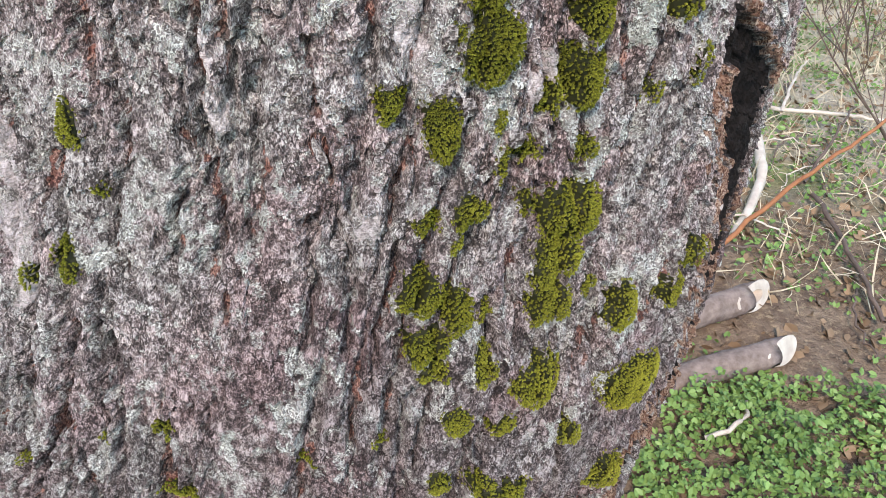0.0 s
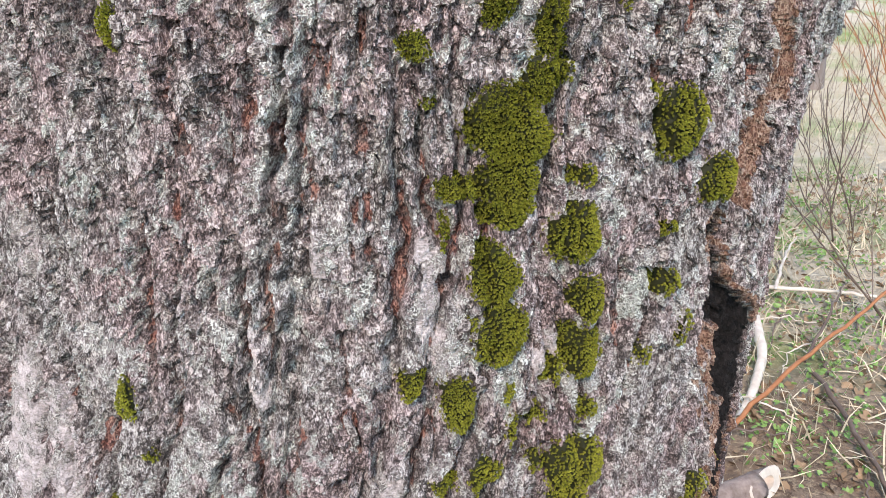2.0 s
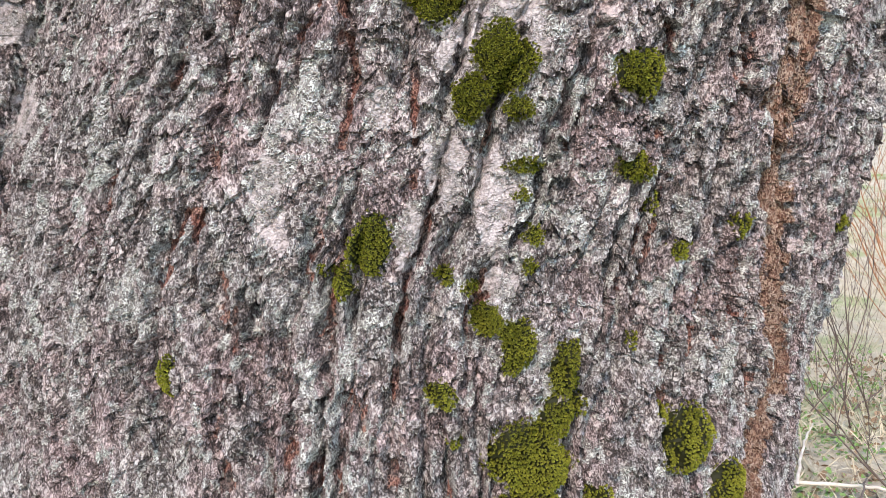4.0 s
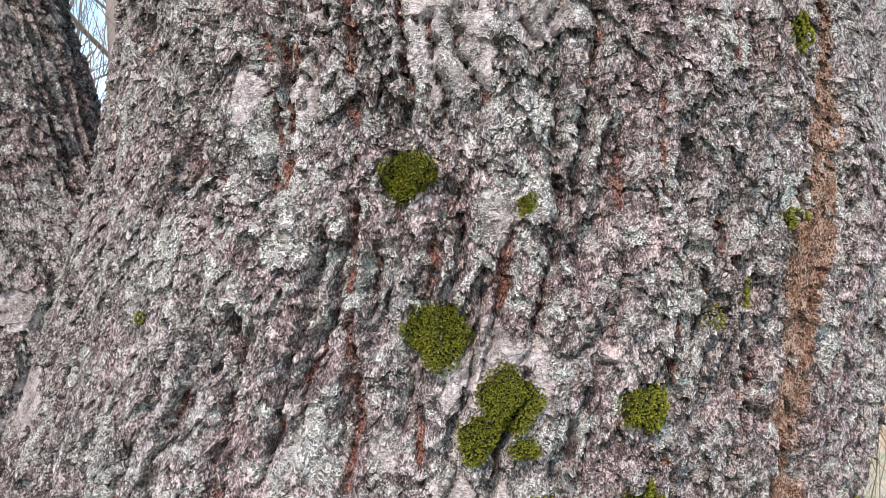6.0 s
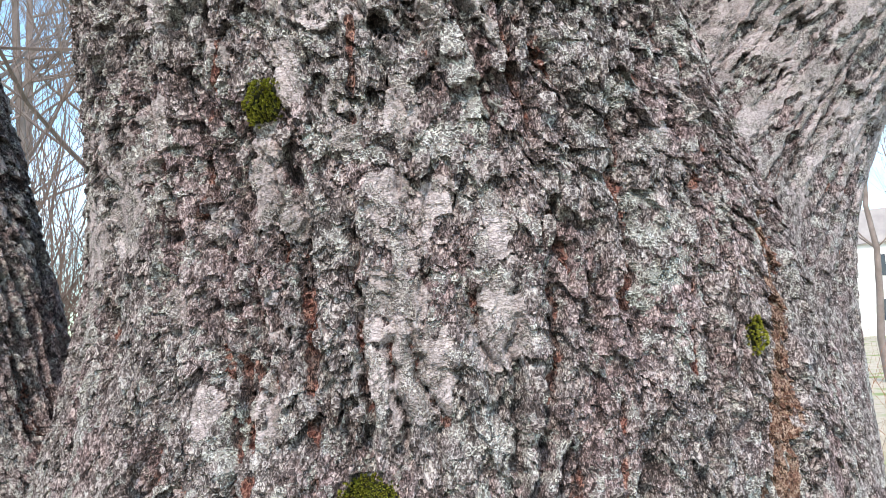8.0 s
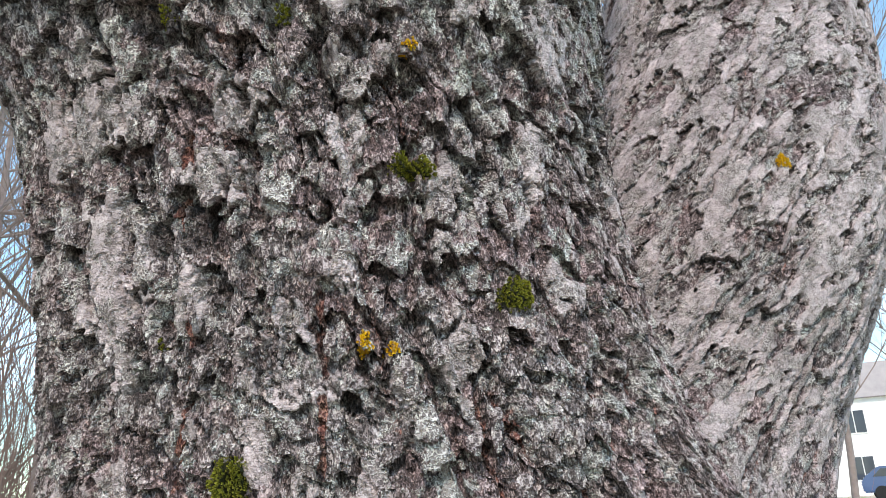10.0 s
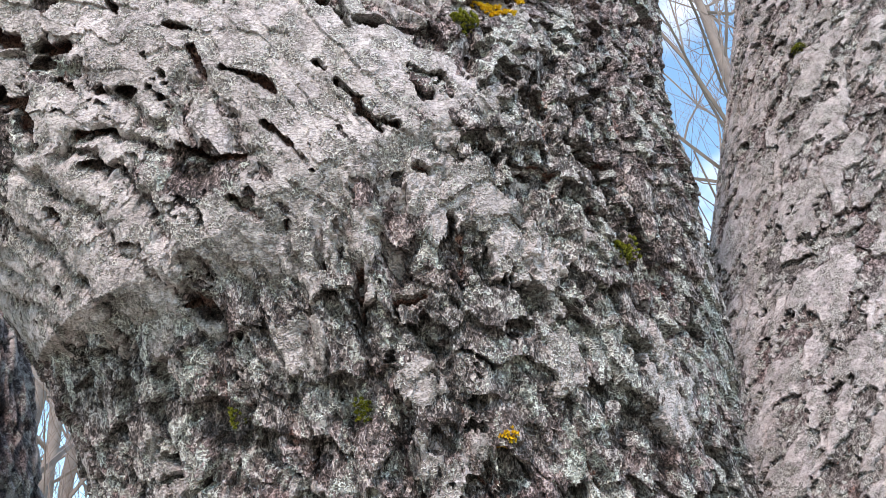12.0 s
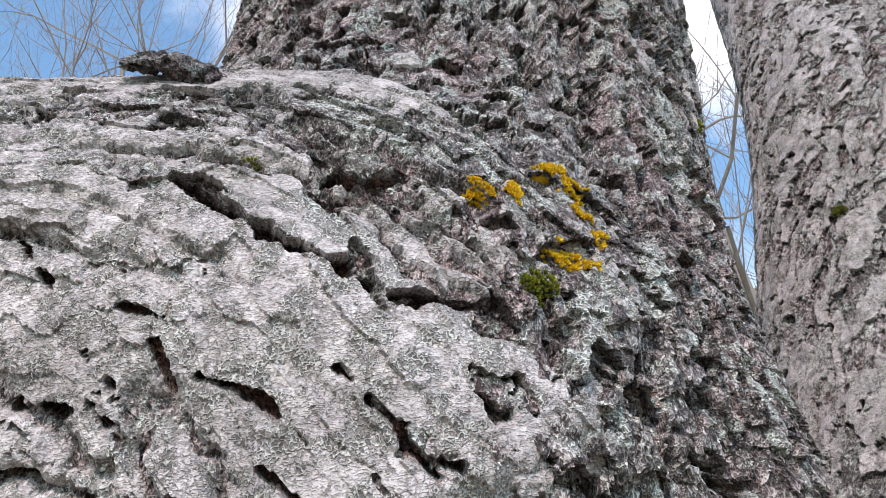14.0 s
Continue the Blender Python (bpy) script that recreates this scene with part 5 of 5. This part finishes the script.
def branching(start, way, length, radius, depth, rng, out, spread=0.6, sides=5, rise=0.15, thin=0.55):
    """Adds a branch and, in turn, its twigs."""
    pts, p, w = [Vector(start)], Vector(start), Vector(way).normalized()
    n = 5 if depth > 1 else 4
    for k in range(n):
        w = (w + Vector((rng.uniform(-.22, .22), rng.uniform(-.22, .22), rng.uniform(-.12, .2) + rise * 0.4))).normalized()
        p = p + w * length / n
        pts.append(p.copy())
    out.append(tube([tuple(q) for q in pts], np.linspace(radius, radius * 0.45, len(pts)), sides if depth > 0 else 3))
    if depth == 0:
        return
    for k in range(4 if depth > 1 else 5):
        i = rng.randrange(1, len(pts))
        d = (w + Vector((rng.uniform(-1, 1), rng.uniform(-1, 1), rng.uniform(-0.4, 0.9))) * spread * 1.6).normalized()
        branching(pts[i], d, length * rng.uniform(0.45, 0.75), radius * thin * (1 - 0.08 * i), depth - 1, rng, out, spread, sides, rise, thin)


def bare_tree(x, y, height, radius, seed, label):
    """A leafless tree: trunk and a crown of bare branches."""
    rng = random.Random(seed)
    thing = tagged(new("bare_tree"), label, "tree", "bare trees in the distance")
    thing.location = (x, y, float(level(x, y)) - 0.05)
    n = 9
    pts = [Vector((0, 0, 0))]
    for k in range(n):
        pts.append(pts[-1] + Vector((rng.uniform(-.05, .05) * height / n * 2, rng.uniform(-.05, .05) * height / n * 2, height / n)))
    mesh_object("trunk", *tube([tuple(q) for q in pts], np.linspace(radius, radius * 0.2, n + 1), 9, 0.06, seed), FARBARK, thing, smooth=True)
    out = []
    for k in range(13):
        i = rng.randrange(3, n + 1)
        a = rng.uniform(0, 6.28)
        branching(pts[i], (math.cos(a), math.sin(a), rng.uniform(0.2, 1.0)), height * rng.uniform(0.2, 0.36), radius * 0.26 * (1.15 - i / n * 0.6), 3, rng, out, 0.55, 4)
    mesh_object("crown", *joined(out), FARBARK, thing)
    return thing


def shrub(x, y, height, count, seed, mat, label, depth=2, thick=0.002):
    """A leafless shrub: many thin stems from one foot."""
    rng = random.Random(seed)
    out = []
    for k in range(count):
        a = rng.uniform(0, 6.28)
        branching((rng.uniform(-.15, .15), rng.uniform(-.15, .15), -0.02), (math.cos(a) * 0.7, math.sin(a) * 0.7, 1.0), height * rng.uniform(0.6, 1.0), 0.0022 * height + thick, depth, rng, out, 0.5, 4, 0.1, 0.6)
    ob = mesh_object("shrub", *joined(out), mat)
    ob.location = (x, y, float(level(x, y)))
    return tagged(ob, label, "shrub", "leafless shrubs")


for k, (x, y, h) in enumerate([(1.75, 2.5, 1.1), (2.2, 3.2, 1.4), (1.9, 3.6, 1.3), (2.9, 4.3, 1.6)]):
    shrub(x, y, h, 4, 50 + k, REDTWIG if k % 2 else TWIG, "leafless shrub with thin arching reddish-brown stems", 2)
rng = random.Random(77)
for k in range(10):
    x, y = rng.uniform(-7.5, -2.2), rng.uniform(3.6, 9)
    shrub(x, y, rng.uniform(1.8, 3.2), 7, 80 + k, TWIG, "tangled leafless brown thicket shrub", 2, 0.009)
for k in range(26):
    y = rng.uniform(5.5, 16)
    x = -y * rng.uniform(0.46, 0.72)
    shrub(x, y, rng.uniform(2.5, 4.5), 8, 120 + k, TWIG, "tangled leafless brown thicket shrub", 2, 0.009)
SPOTS = [(-7.2, 12.5, 12, 0.14), (-9.5, 16, 12, 0.15), (-6.0, 11.6, 11, 0.11), (-4.6, 7.0, 12, 0.16), (-3.2, 8.5, 11, 0.13), (-6.5, 10.5, 12, 0.15), (-8, 14, 13, 0.2), (-5, 15, 12, 0.16), (-10, 20, 14, 0.22), (-2.6, 6.2, 10, 0.09), (3.4, 7.2, 12, 0.13), (4.6, 10, 13, 0.17), (11.5, 18.7, 10, 0.10), (15, 33, 11, 0.2), (22, 30, 11, 0.2)]
for k, (x, y, h, r) in enumerate(SPOTS):
    bare_tree(x, y, h, r, 200 + k, "tall leafless tree with fine bare branches")

# ---- the far house and the parked car ----
WALL = plain("white_render", (0.72, 0.72, 0.72), (0.84, 0.84, 0.83), 0.6, 0.85)
ROOF = plain("roof_tiles", (0.3, 0.28, 0.29), (0.45, 0.42, 0.43), 2, 0.8)
GLASS, gn, gl, gp = material("window_glass")
gp.inputs["Base Color"].default_value, gp.inputs["Roughness"].default_value = (0.05, 0.06, 0.08, 1), 0.08
PAINT, pn, pl, pp = material("blue_car_paint")
pp.inputs["Base Color"].default_value, pp.inputs["Roughness"].default_value, pp.inputs["Metallic"].default_value, pp.inputs["Coat Weight"].default_value = (0.05, 0.10, 0.24, 1), 0.35, 0.4, 0.8
RUBBER = plain("tyre_rubber", (0.015, 0.015, 0.015), (0.03, 0.03, 0.03), 20, 0.8)
RIM, rn, rl, rp = material("rim_metal")
rp.inputs["Base Color"].default_value, rp.inputs["Metallic"].default_value, rp.inputs["Roughness"].default_value = (0.5, 0.5, 0.52, 1), 0.9, 0.35


def solid(name, lo, hi, mat, parent, bevel=0.0):
    bm = bmesh.new()
    bmesh.ops.create_cube(bm, size=1)
    for v in bm.verts:
        v.co = Vector([lo[k] + (v.co[k] + 0.5) * (hi[k] - lo[k]) for k in range(3)])
    if bevel:
        bmesh.ops.bevel(bm, geom=bm.edges[:], offset=bevel, segments=2, affect="EDGES")
    me = bpy.data.meshes.new(name)
    bm.to_mesh(me)
    bm.free()
    me.materials.append(mat)
    ob = new(name, me)
    ob.parent = parent
    return ob


def profile(name, outline, width, mat, parent, bevel=0.04, y0=0.0):
    """A solid with the given side outline (x, z), width across y."""
    bm = bmesh.new()
    a = [bm.verts.new((x, y0 - width / 2, z)) for x, z in outline]
    b = [bm.verts.new((x, y0 + width / 2, z)) for x, z in outline]
    bm.faces.new(a)
    bm.faces.new(b[::-1])
    for k in range(len(a)):
        q = (k + 1) % len(a)
        bm.faces.new((a[q], a[k], b[k], b[q]))
    if bevel:
        bmesh.ops.bevel(bm, geom=bm.edges[:], offset=bevel, segments=2, affect="EDGES")
    bmesh.ops.recalc_face_normals(bm, faces=bm.faces[:])
    me = bpy.data.meshes.new(name)
    bm.to_mesh(me)
    bm.free()
    me.materials.append(mat)
    ob = new(name, me)
    ob.parent = parent
    return ob


house = tagged(new("house"), "white two-storey house with dark roof beyond the lawn", "house")
house.location, house.rotation_euler = (28.0, 43.5, float(level(28.0, 43.5)) - 0.2), (0, 0, radians(-28))
solid("wall", (-5, 0, 0), (9, 8, 5.6), WALL, house)
profile("roof", [(-5.4, 5.6), (9.4, 5.6), (7.5, 7.6), (-3.5, 7.6)], 8.6, ROOF, house, 0.03, 4.0)
for row in range(2):
    for col in range(5):
        x, z = -3.9 + col * 2.7, 1.0 + row * 2.6
        win = solid("window", (x, -0.06, z), (x + 1.3, 0.04, z + 1.4), WALL, house)
        solid("pane", (x + 0.08, -0.09, z + 0.08), (x + 0.62, -0.065, z + 1.32), GLASS, win)
        solid("pane", (x + 0.68, -0.09, z + 0.08), (x + 1.22, -0.065, z + 1.32), GLASS, win)

car = tagged(new("car"), "blue parked hatchback beside the lawn", "car")
car.location, car.rotation_euler = (24.5, 35.5, float(level(24.5, 35.5))), (0, 0, radians(-30))
profile("body", [(-2.05, 0.35), (2.0, 0.3), (2.05, 0.7), (1.9, 0.85), (1.0, 0.98), (0.3, 1.45), (-1.3, 1.5), (-1.95, 1.05), (-2.1, 0.8)], 1.72, PAINT, car, 0.06)
for sgn in (-1, 1):
    profile("side_window", [(0.75, 1.0), (0.22, 1.36), (-1.2, 1.4), (-1.6, 1.05)], 0.012, GLASS, car, 0.0, sgn * 0.866)
    for x in (-1.3, 1.3):
        wheel = new("wheel")
        wheel.parent, wheel.location = car, (x, sgn * 0.78, 0.32)
        v, f = tube([(0, -0.1, 0), (0, -0.1001, 0), (0, 0.1, 0), (0, 0.1001, 0)], [0.2, 0.32, 0.32, 0.2], 24)
        mesh_object("tyre", v, f, RUBBER, wheel)
        v, f = tube([(0, sgn * 0.04, 0), (0, sgn * 0.085, 0), (0, sgn * 0.09, 0)], [0.21, 0.2, 0.01], 20)
        mesh_object("rim", v, f, RIM, wheel)
